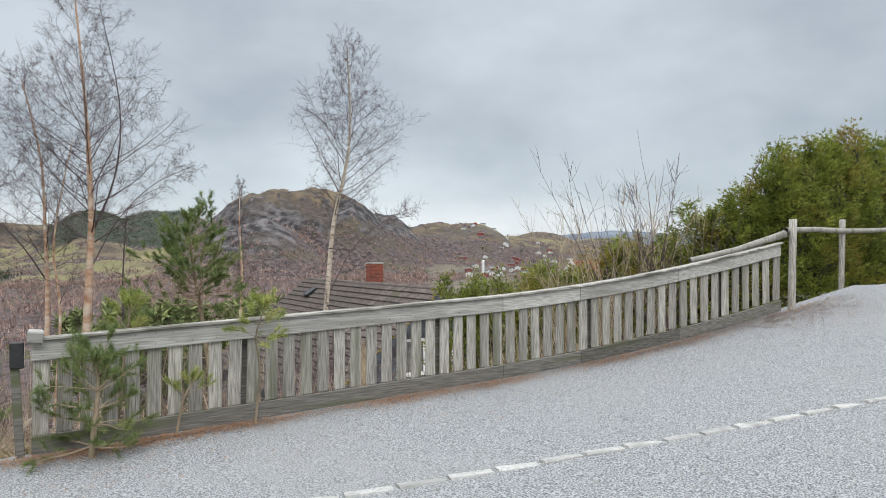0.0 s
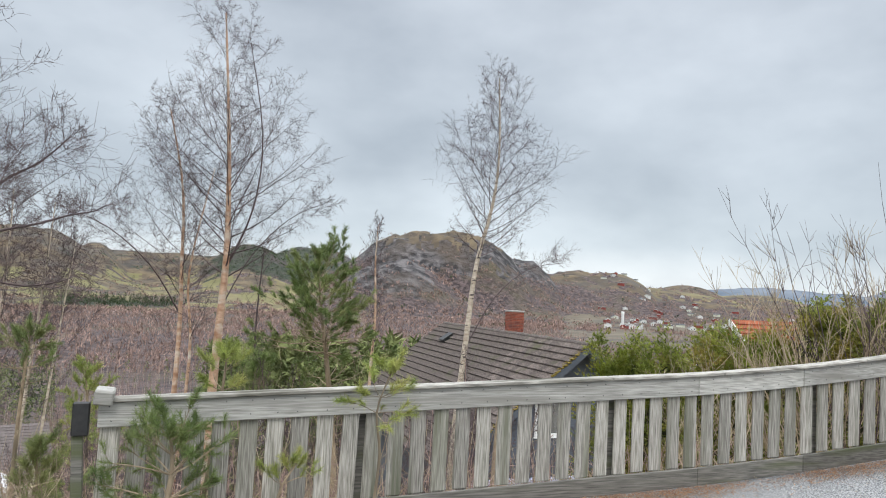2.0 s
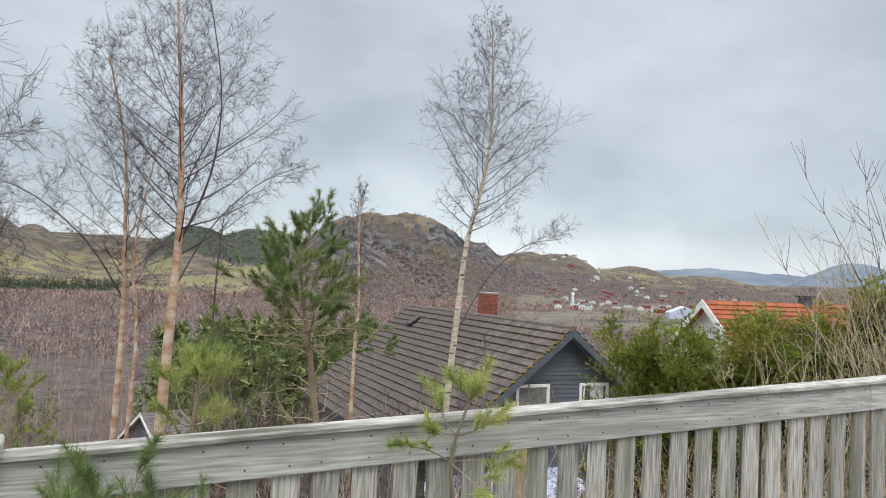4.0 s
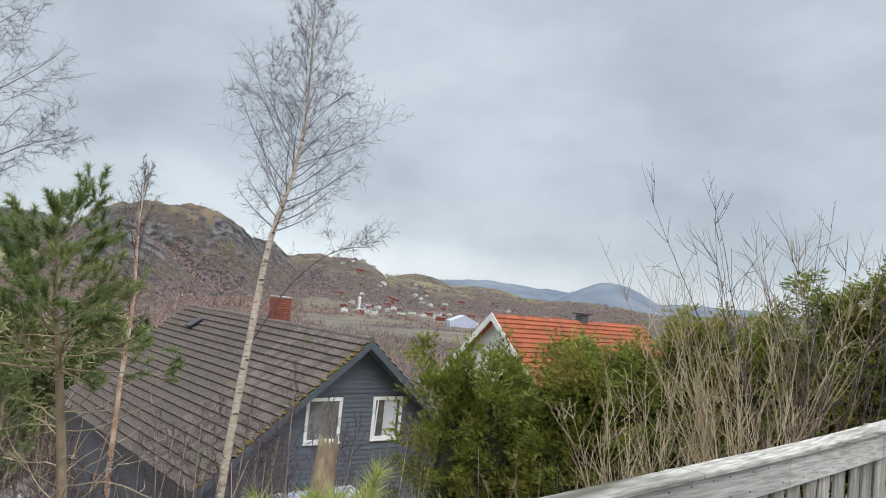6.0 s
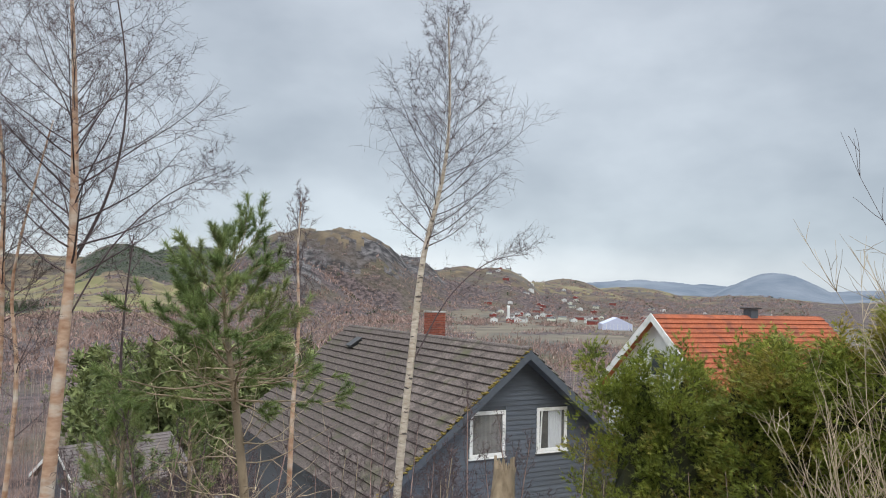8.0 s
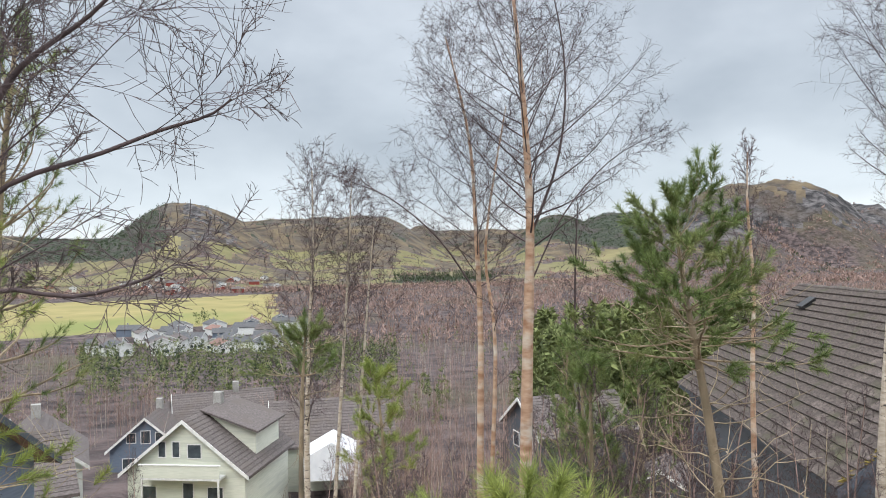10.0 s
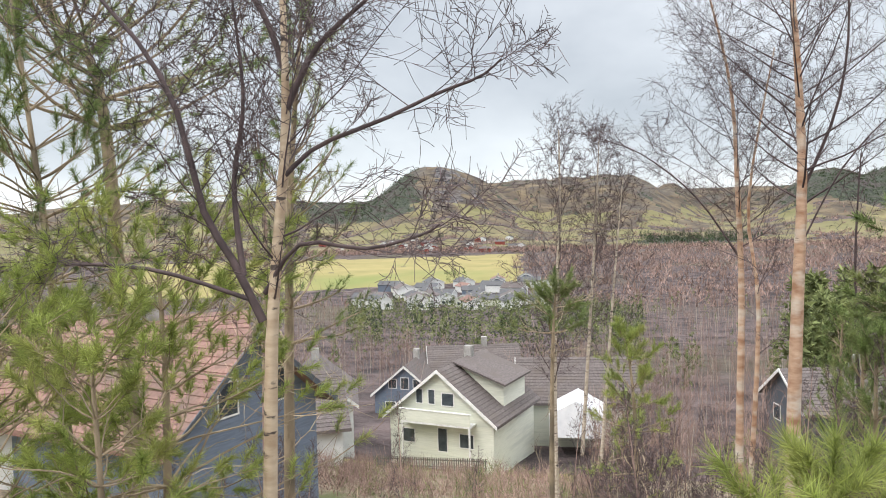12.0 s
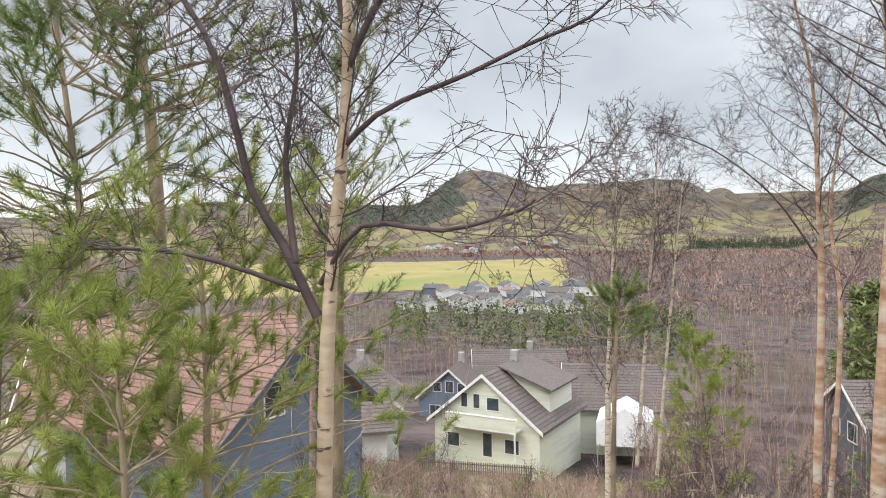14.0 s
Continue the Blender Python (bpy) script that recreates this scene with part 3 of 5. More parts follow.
def tiled_slope(parent, eave, ridge, u_len, w, gauge, material, single=300, u_near=0.0):
    """Tiles on a roof plane. eave, ridge: points at u = 0 (local); u runs along +y of the house. The nearest tiles are objects of their own."""
    up = Vector(ridge) - Vector(eave)
    length = up.length
    up.normalize()
    u = Vector((0, 1, 0))
    nrm = u.cross(up).normalized()
    if nrm.z < 0:
        nrm = -nrm
    side = up.cross(nrm)
    rows, cols = round(length / gauge), round(u_len / w)
    g, cw = length / rows, u_len / cols
    rng = random.Random(int(u_len * 100))
    shapes = [tile_mesh(cw * 1.0, g * 1.04, material) for _ in range(2)]
    basis = Matrix((side, up, nrm)).transposed().to_4x4()
    rest = Soup()
    count = 0
    for c in range(cols):
        for r in range(rows):
            p = Vector(eave) + u * (cw * (c + 0.5)) + up * (g * r) + nrm * (0.012 + rng.uniform(0, 0.006))
            m = Matrix.Translation(p) @ basis @ pose(0, 0, 0, rng.uniform(-0.6, 0.6), rng.uniform(-0.5, 0.5), rng.uniform(-0.4, 0.4))
            me = shapes[count % 2]
            if count < single:
                same_part("tile", me, parent, m)
            else:
                base = len(rest.v)
                rest.v += [tuple(m @ v.co) for v in me.vertices]
                rest.f += [tuple(base + i for i in f.vertices) for f in me.polygons]
            count += 1
    if rest.f:
        tagged(rest.object("tiles", material, parent), kind="stuff")


def brick_stack(parent, x0, y0, x1, y1, z0, z1):
    """A chimney with single bricks."""
    core = part("shaft", boxbm(x0 + 0.012, y0 + 0.012, z0, x1 - 0.012, y1 - 0.012, z1), MORTAR, parent)
    rng = random.Random(5)
    h, shapes = 0.067, {}

    def brick(lx, ly):
        key = (round(lx, 3), round(ly, 3))
        if key not in shapes:
            bm = boxbm(-lx / 2, -ly / 2, 0, lx / 2, ly / 2, h - 0.010, bevel=0.003)
            me = bpy.data.meshes.new("brick")
            bm.to_mesh(me)
            bm.free()
            me.materials.append(BRICK)
            shapes[key] = me
        return shapes[key]

    z, row = z1 - h * int((z1 - z0) / h), 0
    while z < z1 - 0.01:
        for (a, b, fixed, along) in ((x0, x1, y0, "x"), (x0, x1, y1, "x"), (y0, y1, x0, "y")):
            n = max(2, round((b - a) / 0.23))
            step = (b - a) / n
            off = step / 2 if row % 2 else 0
            for i in range(n + (1 if off else 0)):
                p, q = max(a, a + step * i - off), min(b, a + step * (i + 1) - off)
                if q - p < 0.04:
                    continue
                me = brick(q - p - 0.010, 0.05) if along == "x" else brick(0.05, q - p - 0.010)
                c = ((p + q) / 2, fixed) if along == "x" else (fixed, (p + q) / 2)
                same_part("brick", me, core, pose(c[0] + rng.uniform(-0.002, 0.002), c[1] + rng.uniform(-0.002, 0.002), z))
        z += h
        row += 1
    part("top_slab", boxbm(x0 - 0.03, y0 - 0.03, z1, x1 + 0.03, y1 + 0.03, z1 + 0.06, bevel=0.01), CONCRETE, parent)


def build_grey_house():
    house = thing("house", "slate-blue clapboard house with mossy grey tiled roof", "house")
    xm, pz, slope = 15.13, 0.42, 0.80
    y0, y1, half = 24.93, 38.9, 5.0
    wall_top = pz - 0.16
    gable = lambda z: (wall_top - z) / slope
    z_eave = pz - slope * 5.36
    base = -8.6
    w1, w2 = (13.33, 14.63, -2.85, -1.45), (15.83, 17.05, -2.85, -1.45)
    poly = [(xm - half, base), (xm + half, base), (xm + half, wall_top - slope * half), (xm, wall_top), (xm - half, wall_top - slope * half)]
    part("wall", prismbm(poly, "y", y0 + 0.06, y1), GREYCLAD, house)
    siding(house, xm - half, xm + half, -4.35, wall_top, y0 + 0.06, 0.152, GREYCLAD, gable, [w1, w2])
    siding(house, xm - half, xm + half, base, -4.35, y0 + 0.06, 0.152, GREYCLAD)
    window(house, *w1, y0 + 0.035, 0.11, (0.0, 0.99), False, BLIND)
    window(house, *w2, y0 + 0.035, 0.11, (0.30, 0.90), True)
    window(house, 18.0, 19.0, -6.2, -5.0, y0 + 0.035, 0.11)
    ya, yb = 24.40, 39.3
    for s in (-1, 1):
        top, low = (xm, pz), (xm + s * 5.36, pz - slope * 5.36)
        deck = [top, low, (low[0], low[1] - 0.14), (xm, pz - 0.17)]
        roof = part("roof", prismbm(deck, "y", ya + 0.03, yb), GREYTRIM, house, "steep tiled roof with mossy edge")
        barge = [(xm, pz + 0.02), (low[0], low[1] + 0.02), (low[0], low[1] - 0.22), (xm, pz - 0.26)]
        part("barge_board", prismbm(barge, "y", ya - 0.03, ya + 0.028, 0.004), GREYTRIM, house)
        if s < 0:
            tiled_slope(roof, (low[0], ya, low[1] + 0.0), (xm, ya, pz), yb - ya, 0.30, 0.345, TILE, 300)
            moss = bmesh.new()
            rng = random.Random(3)
            for i in range(260):
                t = rng.random()
                c = Vector((xm + s * 5.3 * t, ya + rng.uniform(-0.02, 0.16), pz - slope * 5.3 * t + 0.06))
                bmesh.ops.create_icosphere(moss, subdivisions=1, radius=rng.uniform(0.025, 0.075), matrix=Matrix.Translation(c) @ Matrix.Diagonal((1.6, 1, 0.5, 1)))
            tagged(part("moss", moss, MOSS, house, "yellow-green moss along the verge"), kind="stuff")
        else:
            tiled_slope(roof, (low[0], ya, low[1]), (xm, ya, pz), yb - ya, 0.30, 0.345, TILE, 0)
    rng = random.Random(6)
    cap = bmesh.new()
    bmesh.ops.create_cone(cap, cap_ends=True, segments=10, radius1=0.115, radius2=0.10, depth=0.42, matrix=Matrix.Rotation(radians(90), 4, "X"))
    me = bpy.data.meshes.new("ridge_tile")
    cap.to_mesh(me)
    cap.free()
    me.materials.append(TILE)
    for i in range(36):
        same_part("ridge_tile", me, house, pose(xm + rng.uniform(-0.01, 0.01), ya + 0.2 + 0.41 * i, pz + 0.02 + rng.uniform(-0.01, 0.012), rng.uniform(-1.5, 1.5)))
    ch = part("chimney", boxbm(15.24, 31.03, -0.7, 15.76, 31.57, 0.2), MORTAR, house, "red brick chimney")
    brick_stack(ch, 15.20, 31.0, 15.80, 31.6, -0.2, 1.38)
    vent = part("roof_vent", boxbm(-0.30, -0.26, -0.08, 0.30, 0.26, 0.14, bevel=0.03, m=pose(14.25, 36.3, -0.22, 0, -38, 0)), BLACK, house, "black roof vent hood")
    part("vent_lid", boxbm(-0.34, -0.30, 0.14, 0.34, 0.30, 0.20, bevel=0.02, m=pose(14.25, 36.3, -0.22, 0, -34, 0)), BLACK, vent)
    lean = thing("carport_roof", "pale blue corrugated plastic roof against the house", "roof")
    s = Soup()
    n = 70
    for j in range(2):
        for i in range(n + 1):
            s.v.append((9.6 + 5.6 * i / n, 22.1 + 2.75 * j, -4.55 + 0.32 * j + 0.02 * math.sin(i * 2.2)))
    for i in range(n):
        s.f.append((i, i + 1, n + 2 + i, n + 1 + i))
    s.object("corrugated_sheet", CORRUGATED, lean, "", True)
    for x in (9.8, 12.3, 14.8):
        part("post", boxbm(x, 22.2, -9, x + 0.1, 22.3, -4.6), GREYRAIL, lean)


build_grey_house()


def simple_house(x, y, z, turn, w, length, wall_h, slope, wall, roof, label, over=0.4, ridge_up=None, wins=(), group="", dormer=False, chimney=True, tiles=0, trim=None, balcony=False, boards=0.0):
    """A gabled house; its front gable faces -y before turning, base at z."""
    h = thing("house", label, "house", (x, y, z), turn, group)
    rise = slope * w / 2
    poly = [(-w / 2, -3), (w / 2, -3), (w / 2, wall_h), (0, wall_h + rise), (-w / 2, wall_h)]
    part("wall", prismbm(poly, "y", 0, length), wall, h)
    trim = trim or WHITE
    for s in (-1, 1):
        lx, lz = s * (w / 2 + over), wall_h - slope * over
        deck = [(0, wall_h + rise + 0.18), (lx, lz + 0.18), (lx, lz), (0, wall_h + rise)]
        r = part("roof", prismbm(deck, "y", -over, length + over), roof, h)
        part("barge_board", prismbm([(0, wall_h + rise + 0.24), (lx, lz + 0.24), (lx, lz - 0.06), (0, wall_h + rise - 0.06)], "y", -over - 0.05, -over - 0.003), trim, h)
        if tiles == 2:
            tiled_slope(r, (lx, -over, lz + 0.18), (0, -over, wall_h + rise + 0.18), length + 2 * over, 0.30, 0.36, roof, 0)
            part("verge_board", prismbm([(0, wall_h + rise + 0.28), (lx, lz + 0.28), (lx, lz - 0.16), (0, wall_h + rise - 0.16)], "y", -over - 0.10, -over - 0.053), trim, h)
            if s > 0:
                cowl = part("chimney_cowl", boxbm(-0.42, length * 0.52, wall_h + rise + 0.62, 0.42, length * 0.52 + 0.9, wall_h + rise + 0.70, bevel=0.02), BLACK, h, "dark metal chimney cowl")
                part("flue", boxbm(-0.28, length * 0.52 + 0.15, wall_h + rise - 0.2, 0.28, length * 0.52 + 0.75, wall_h + rise + 0.60, bevel=0.02), GREYTRIM, cowl)
        n = max(4, round(math.hypot(lx, rise) / 0.36))
        for i in range(n):
            a = i / n
            px, pz_ = lx * (1 - a), lz + 0.19 + (wall_h + rise - lz) * a
            qx, qz = lx * (1 - a - 1 / n), lz + 0.19 + (wall_h + rise - lz) * (a + 1 / n)
            if tiles == 1:
                part("tile_course", prismbm([(px, pz_ - 0.01), (px, pz_ + 0.055), (qx, qz + 0.015), (qx, qz - 0.01)], "y", -over + 0.01, length + over - 0.01), roof, r)
    if boards:
        siding(h, -w / 2, w / 2, -1.2, wall_h + rise - 0.1, 0.0, boards, wall, lambda z: (wall_h + rise - z) / slope, [(wx - ww / 2 - 0.05, wx + ww / 2 + 0.05, wz - 0.05, wz + wh + 0.05) for wx, wz, ww, wh in wins], 0.02)
    for wx, wz, ww, wh in wins:
        wi = part("window", boxbm(wx - ww / 2, -0.03, wz, wx + ww / 2, -0.004, wz + wh), GLASS_DARK, h)
        f = 0.07
        for a in ((wx - ww / 2 - f, -0.06, wz + wh, wx + ww / 2 + f, -0.004, wz + wh + f), (wx - ww / 2 - f, -0.06, wz - f, wx + ww / 2 + f, -0.004, wz), (wx - ww / 2 - f, -0.055, wz, wx - ww / 2, -0.004, wz + wh), (wx + ww / 2, -0.055, wz, wx + ww / 2 + f, -0.004, wz + wh)):
            part("window_frame", boxbm(*a), WHITE, wi)
    if chimney:
        part("chimney", boxbm(-0.35, length * 0.6, wall_h + rise - 0.4, 0.35, length * 0.6 + 0.7, wall_h + rise + 1.2, bevel=0.02), CONCRETE, h, "grey rendered chimney")
    if dormer:
        part("dormer_wall", prismbm([(0.02, wall_h + rise - 0.2), (0.02, wall_h + rise + 0.2), (w * 0.46, wall_h + rise * 0.64), (w * 0.46, wall_h + 0.1)], "y", length * 0.34, length * 0.88), wall, h)
        part("dormer_roof", prismbm([(0, wall_h + rise + 0.22), (w * 0.5, wall_h + rise * 0.62 - 0.02), (w * 0.5, wall_h + rise * 0.62 + 0.14), (0, wall_h + rise + 0.36)], "y", length * 0.28, length * 0.95), roof, h)
    if balcony:
        part("balcony_floor", boxbm(-w * 0.32, -1.2, 2.55, w * 0.34, -0.01, 2.72), WHITE, h)
        part("balcony_panel", boxbm(-w * 0.32, -1.22, 2.72, w * 0.34, -1.14, 3.65, bevel=0.01), CREAM, h)
        part("balcony_rail", boxbm(-w * 0.33, -1.26, 3.65, w * 0.35, -1.10, 3.75, bevel=0.01), WHITE, h)
        for px in (-w * 0.31, w * 0.33):
            part("balcony_post", boxbm(px - 0.06, -1.2, -0.5, px + 0.06, -1.08, 2.55), WHITE, h)
    return h



ROUGHWHITE = mat("white_plaster", (0.62, 0.63, 0.62), (0.76, 0.77, 0.75), 1.5, 0.8, 0.1)
TARP = mat("white_tarpaulin", (0.68, 0.70, 0.74), (0.84, 0.85, 0.88), 1.5, 0.5, 0.4, 0.05)

# the cream house below, seen gable on
simple_house(-22.3, 61.2, -17.0, -4, 9.6, 9.5, 2.9, 0.80, CREAM, DARKTILE, "cream wooden house with grey roof, dormer and balcony", 0.5, None, ((0.75, 3.95, 1.05, 1.0), (-1.9, 4.0, 0.55, 1.15), (-0.75, 4.0, 0.55, 1.15), (-3.0, 0.6, 1.1, 1.1), (0.2, 0.1, 0.8, 1.9), (2.4, 0.6, 1.2, 1.1)), dormer=True, tiles=1, balcony=True, boards=0.2)
simple_house(-36.0, 83.0, -21.0, 10, 7.5, 9, 3.0, 0.85, BLUEWALL, DARKTILE, "blue-grey house with white windows and balcony", 0.4, None, ((0, 3.6, 0.9, 1.3), (-1.5, 3.7, 0.9, 1.0), (1.5, 3.7, 0.9, 1.0), (-1.8, 0.8, 1.2, 1.2), (1.4, 0.8, 1.2, 1.2)), tiles=1)
simple_house(-36.5, 92.0, -20.0, -65, 8, 11, 3.0, 0.75, ROUGHWHITE, DARKTILE, "pale house with brown tiled roof", 0.5, tiles=1)
simple_house(-20.0, 77.0, -17.8, -74, 8.5, 11, 2.6, 0.75, CREAM, DARKTILE, "cream house with broad brown tiled roof", 0.5, tiles=1, chimney=False)
simple_house(-36.0, 50.0, -14.8, -52, 8.4, 9, 2.2, 0.72, ROUGHWHITE, DARKTILE, "white house with grey-brown tiled roof", 0.6, None, ((-1.4, 2.9, 1.2, 1.2), (1.4, 2.9, 1.2, 1.2)), tiles=1)
simple_house(-32.5, 58.0, -15.6, 30, 6.6, 9, 2.6, 0.8, ROUGHWHITE, DARKTILE, "white gabled house with brown tiled roof", 0.5, None, ((0, 3.0, 1.2, 1.2), (-1.6, 0.8, 1.2, 1.2)), tiles=1)
simple_house(-17.4, 30.0, -9.7, 84, 8.4, 11.0, 4.2, 0.76, BLUEWALL, PINKTILE, "blue-grey clapboard house with dark barge boards", 0.7, None, ((-1.2, 4.4, 1.0, 1.3), (1.6, 4.4, 1.0, 1.3)), tiles=1, trim=GREYTRIM, boards=0.16)
simple_house(-31.5, 29.5, -8.4, -47, 10.0, 11.0, 2.8, 0.62, ROUGHWHITE, PINKTILE, "house with faded red tiled roof behind the pines", 0.6, tiles=1)
simple_house(4.2, 72.0, -16.2, -68, 7.6, 9.0, 2.8, 0.66, GREYCLAD, DARKTILE, "dark house with brown tiled roof among bare trees", 0.5, None, ((-1.5, 0.9, 1.2, 1.2), (1.2, 0.9, 1.4, 1.4)), tiles=1)
simple_house(12.6, 56.0, -15.6, -20, 3.4, 4.0, 1.9, 0.6, GREYCLAD, DARKTILE, "small dark shed with white corner boards", 0.3, None, ((0, 0.6, 1.2, 0.9),), chimney=False)
simple_house(31.45, 35.0, -4.95, -92, 8.0, 13.0, 2.4, 0.92, ROUGHWHITE, REDTILE, "white house with orange tiled roof behind the hedge", 0.5, None, ((0, 3.0, 1.0, 1.2),), chimney=False, tiles=2)

# white marquee beside the cream house
tent = thing("marquee", "white tarpaulin tent beside the cream house", "tent", (-12.6, 69.0, -17.6), 10)
part("canopy", prismbm([(-2.4, 2.4), (0, 3.7), (2.4, 2.4), (2.4, 0.4), (-2.4, 0.4)], "y", 0, 5), TARP, tent)
for px in (-2.3, 2.3):
    part("leg", boxbm(px - 0.04, 0, -2, px + 0.04, 0.08, 0.4), GREYRAIL, tent)


def build_pickets():
    f = thing("picket_fence", "dark grey picket fence below the cream house", "fence", (-25.4, 55.2, 0), 12)
    me = board_mesh("picket", 0.10, 0.02, 1.0, random.Random(2), DARKWOOD)
    for i in range(52):
        lx = i * 0.17
        p = Vector((-25.4, 55.2, 0)) + Matrix.Rotation(radians(12), 3, "Z") @ Vector((lx, 0, 0))
        same_part("picket", me, f, pose(lx, 0, -16.75 + 0.012 * math.sin(i * 3.1)))
    for z in (-16.5, -16.0):
        part("rail", boxbm(0, 0.012, z, 8.8, 0.05, z + 0.09), DARKWOOD, f)


build_pickets()


def build_village():
    rng = random.Random(21)
    spots = []
    while len(spots) < 34:
        a, r = rng.uniform(-27.5, -14.5), rng.uniform(300, 425)
        if all(math.hypot(r * math.sin(radians(a)) - q * math.sin(radians(b)), r - q) > 15 for b, q in spots):
            spots.append((a, r))
    for i in range(24):
        spots.append((rng.uniform(-32, -16), rng.uniform(830, 1120)))
    for i in range(70):
        spots.append((33 + abs(rng.gauss(0, 7.5)), rng.uniform(950, 1700)))
    protos = []
    for k, (wl, rf) in enumerate(((ROUGHWHITE, SLATE), (ROUGHWHITE, DARKTILE), (CREAM, SLATE), (BLUEWALL, SLATE), (ROUGHWHITE, PINKTILE), (REDBARN, DARKTILE))):
        protos.append((wl, rf, ("white wooden house in the valley", "white wooden house in the valley", "cream wooden house in the valley", "grey-blue wooden house in the valley", "white house with faded red roof in the valley", "red barn on the valley side")[k]))
    made = {}
    for i, (a, r) in enumerate(spots):
        k = rng.choice((0, 0, 0, 1, 2, 3, 3, 4)) if r < 500 else rng.choice((0, 1, 2, 5))
        x, y = HUB[0] + r * math.sin(radians(a)), HUB[1] + r * math.cos(radians(a))
        m = pose(x, y, ground_z(x, y) - 0.2, 0, 0, -a + rng.choice((90, 70, 0, 15, -15, 20)))
        if k in made:
            copy_thing(made[k], m)
        else:
            w, l = rng.uniform(7.5, 9.5), rng.uniform(11, 15)
            h = simple_house(x, y, 0, 0, w, l, rng.uniform(3.4, 4.8), 0.45, protos[k][0], protos[k][1], protos[k][2], 0.4, None, ((-2, 1, 1.4, 1.2), (1.6, 1, 1.6, 1.2)), group="houses of the valley village")
            h.matrix_basis = m
            made[k] = h


build_village()


def at_bearing(a, r):
    x, y = HUB[0] + r * math.sin(radians(a)), HUB[1] + r * math.cos(radians(a))
    return x, y, ground_z(x, y)


def build_valley_works():
    x, y, z = at_bearing(34.4, 1000)
    tower = thing("silo", "slender pale concrete tower beyond the valley floor", "tower", (x, y, z - 1))
    s = Soup()
    s.tube([Vector((0, 0, 4.0 * i)) for i in range(7)], [2.2, 2.0, 1.9, 1.9, 1.9, 1.9, 2.1], 12)
    s.f.append(tuple(range(len(s.v) - 12, len(s.v))))
    s.object("shaft", ROUGHWHITE, tower, "", True)
    x, y, z = at_bearing(42.7, 820)
    hall = thing("greenhouse", "long pale blue glazed hall on the valley floor", "greenhouse", (x, y, z - 1), -30)
    part("hall", prismbm([(-16, 0), (16, 0), (16, 8), (0, 15), (-16, 8)], "y", 0, 24), CORRUGATED, hall)
    part("plinth", boxbm(-16.4, -0.4, -1, 16.4, 24.4, 1.4), CONCRETE, hall)
    for k in range(9):
        part("rib", boxbm(-16.1 + 4 * k, -0.25, 1.2, -15.8 + 4 * k, -0.01, 7.9), WHITE, hall)


build_valley_works()

# ---- vegetation ----
def leafy(m, amount=0.35):
    """Lets light through thin leaves and needles."""
    nt = m.node_tree
    b, out = nt.nodes["Principled BSDF"], nt.nodes["Material Output"]
    tr, mx = nt.nodes.new("ShaderNodeBsdfTranslucent"), nt.nodes.new("ShaderNodeMixShader")
    mx.inputs[0].default_value = amount
    link(nt, b.inputs["Base Color"].links[0].from_socket, tr.inputs[0])
    link(nt, b.outputs[0], mx.inputs[1])
    link(nt, tr.outputs[0], mx.inputs[2])
    link(nt, mx.outputs[0], out.inputs[0])
    return m


BIRCHBARK = mat("birch_bark", (0.34, 0.27, 0.20), (0.62, 0.55, 0.46), 6, 0.8, 0.4, 0.004, (0.07, 0.055, 0.05), 5, (1, 1, 3.2), lo3=0.60, hi3=0.66)
PEACHBARK = mat("peach_birch_bark", (0.42, 0.30, 0.20), (0.66, 0.54, 0.40), 7, 0.75, 0.4, 0.003, (0.08, 0.06, 0.05), 9, (1, 1, 3), lo3=0.62, hi3=0.68)
PINKBARK = mat("peeling_birch_bark", (0.32, 0.17, 0.10), (0.60, 0.42, 0.30), 5, 0.8, 0.5, 0.005, (0.62, 0.56, 0.48), 2, (1, 1, 2.4))
TWIG = mat("birch_twig", (0.048, 0.034, 0.036), (0.11, 0.076, 0.076), 10, 0.8, 0.0, island=0.25)
PURPLETWIG = mat("purple_brown_twig", (0.20, 0.132, 0.118), (0.43, 0.305, 0.265), 3, 0.9, 0.0, island=0.35)
TANTWIG = mat("tan_twig", (0.23, 0.18, 0.12), (0.47, 0.385, 0.265), 3, 0.9, 0.0, island=0.3)
PINEBARK = mat("pine_bark", (0.19, 0.145, 0.095), (0.42, 0.33, 0.225), 12, 0.9, 0.7, 0.008, (0.14, 0.115, 0.08), 3, (1, 1, 0.5))
NEEDLE = mat("pine_needle", (0.085, 0.13, 0.042), (0.23, 0.295, 0.10), 5, 0.6, 0.0, 0.01, (0.28, 0.30, 0.12), 1.4, island=0.45)
YOUNGNEEDLE = mat("young_pine_needle", (0.17, 0.225, 0.05), (0.41, 0.47, 0.135), 6, 0.55, 0.0, 0.01, (0.42, 0.42, 0.14), 1.6, island=0.4)
THUJA = mat("thuja_leaf", (0.085, 0.12, 0.02), (0.30, 0.335, 0.06), 3.5, 0.7, 0.0, 0.01, (0.29, 0.225, 0.05), 1.3, island=0.5)
# near-black: the hedge's inner shade is put into this colour
THUJACORE = mat("thuja_inner_shade", (0.018, 0.022, 0.009), (0.05, 0.05, 0.02), 5, 1.0, 0.5, 0.03)
for leaf_mat in (NEEDLE, YOUNGNEEDLE, THUJA):
    leafy(leaf_mat, 0.5)
DRYGRASS = mat("dry_grass", (0.28, 0.22, 0.13), (0.50, 0.41, 0.27), 4, 0.95, 0.0, island=0.3)
LITTER = mat("pine_litter", (0.20, 0.095, 0.045), (0.38, 0.22, 0.12), 18, 0.95, 0.0, island=0.35)
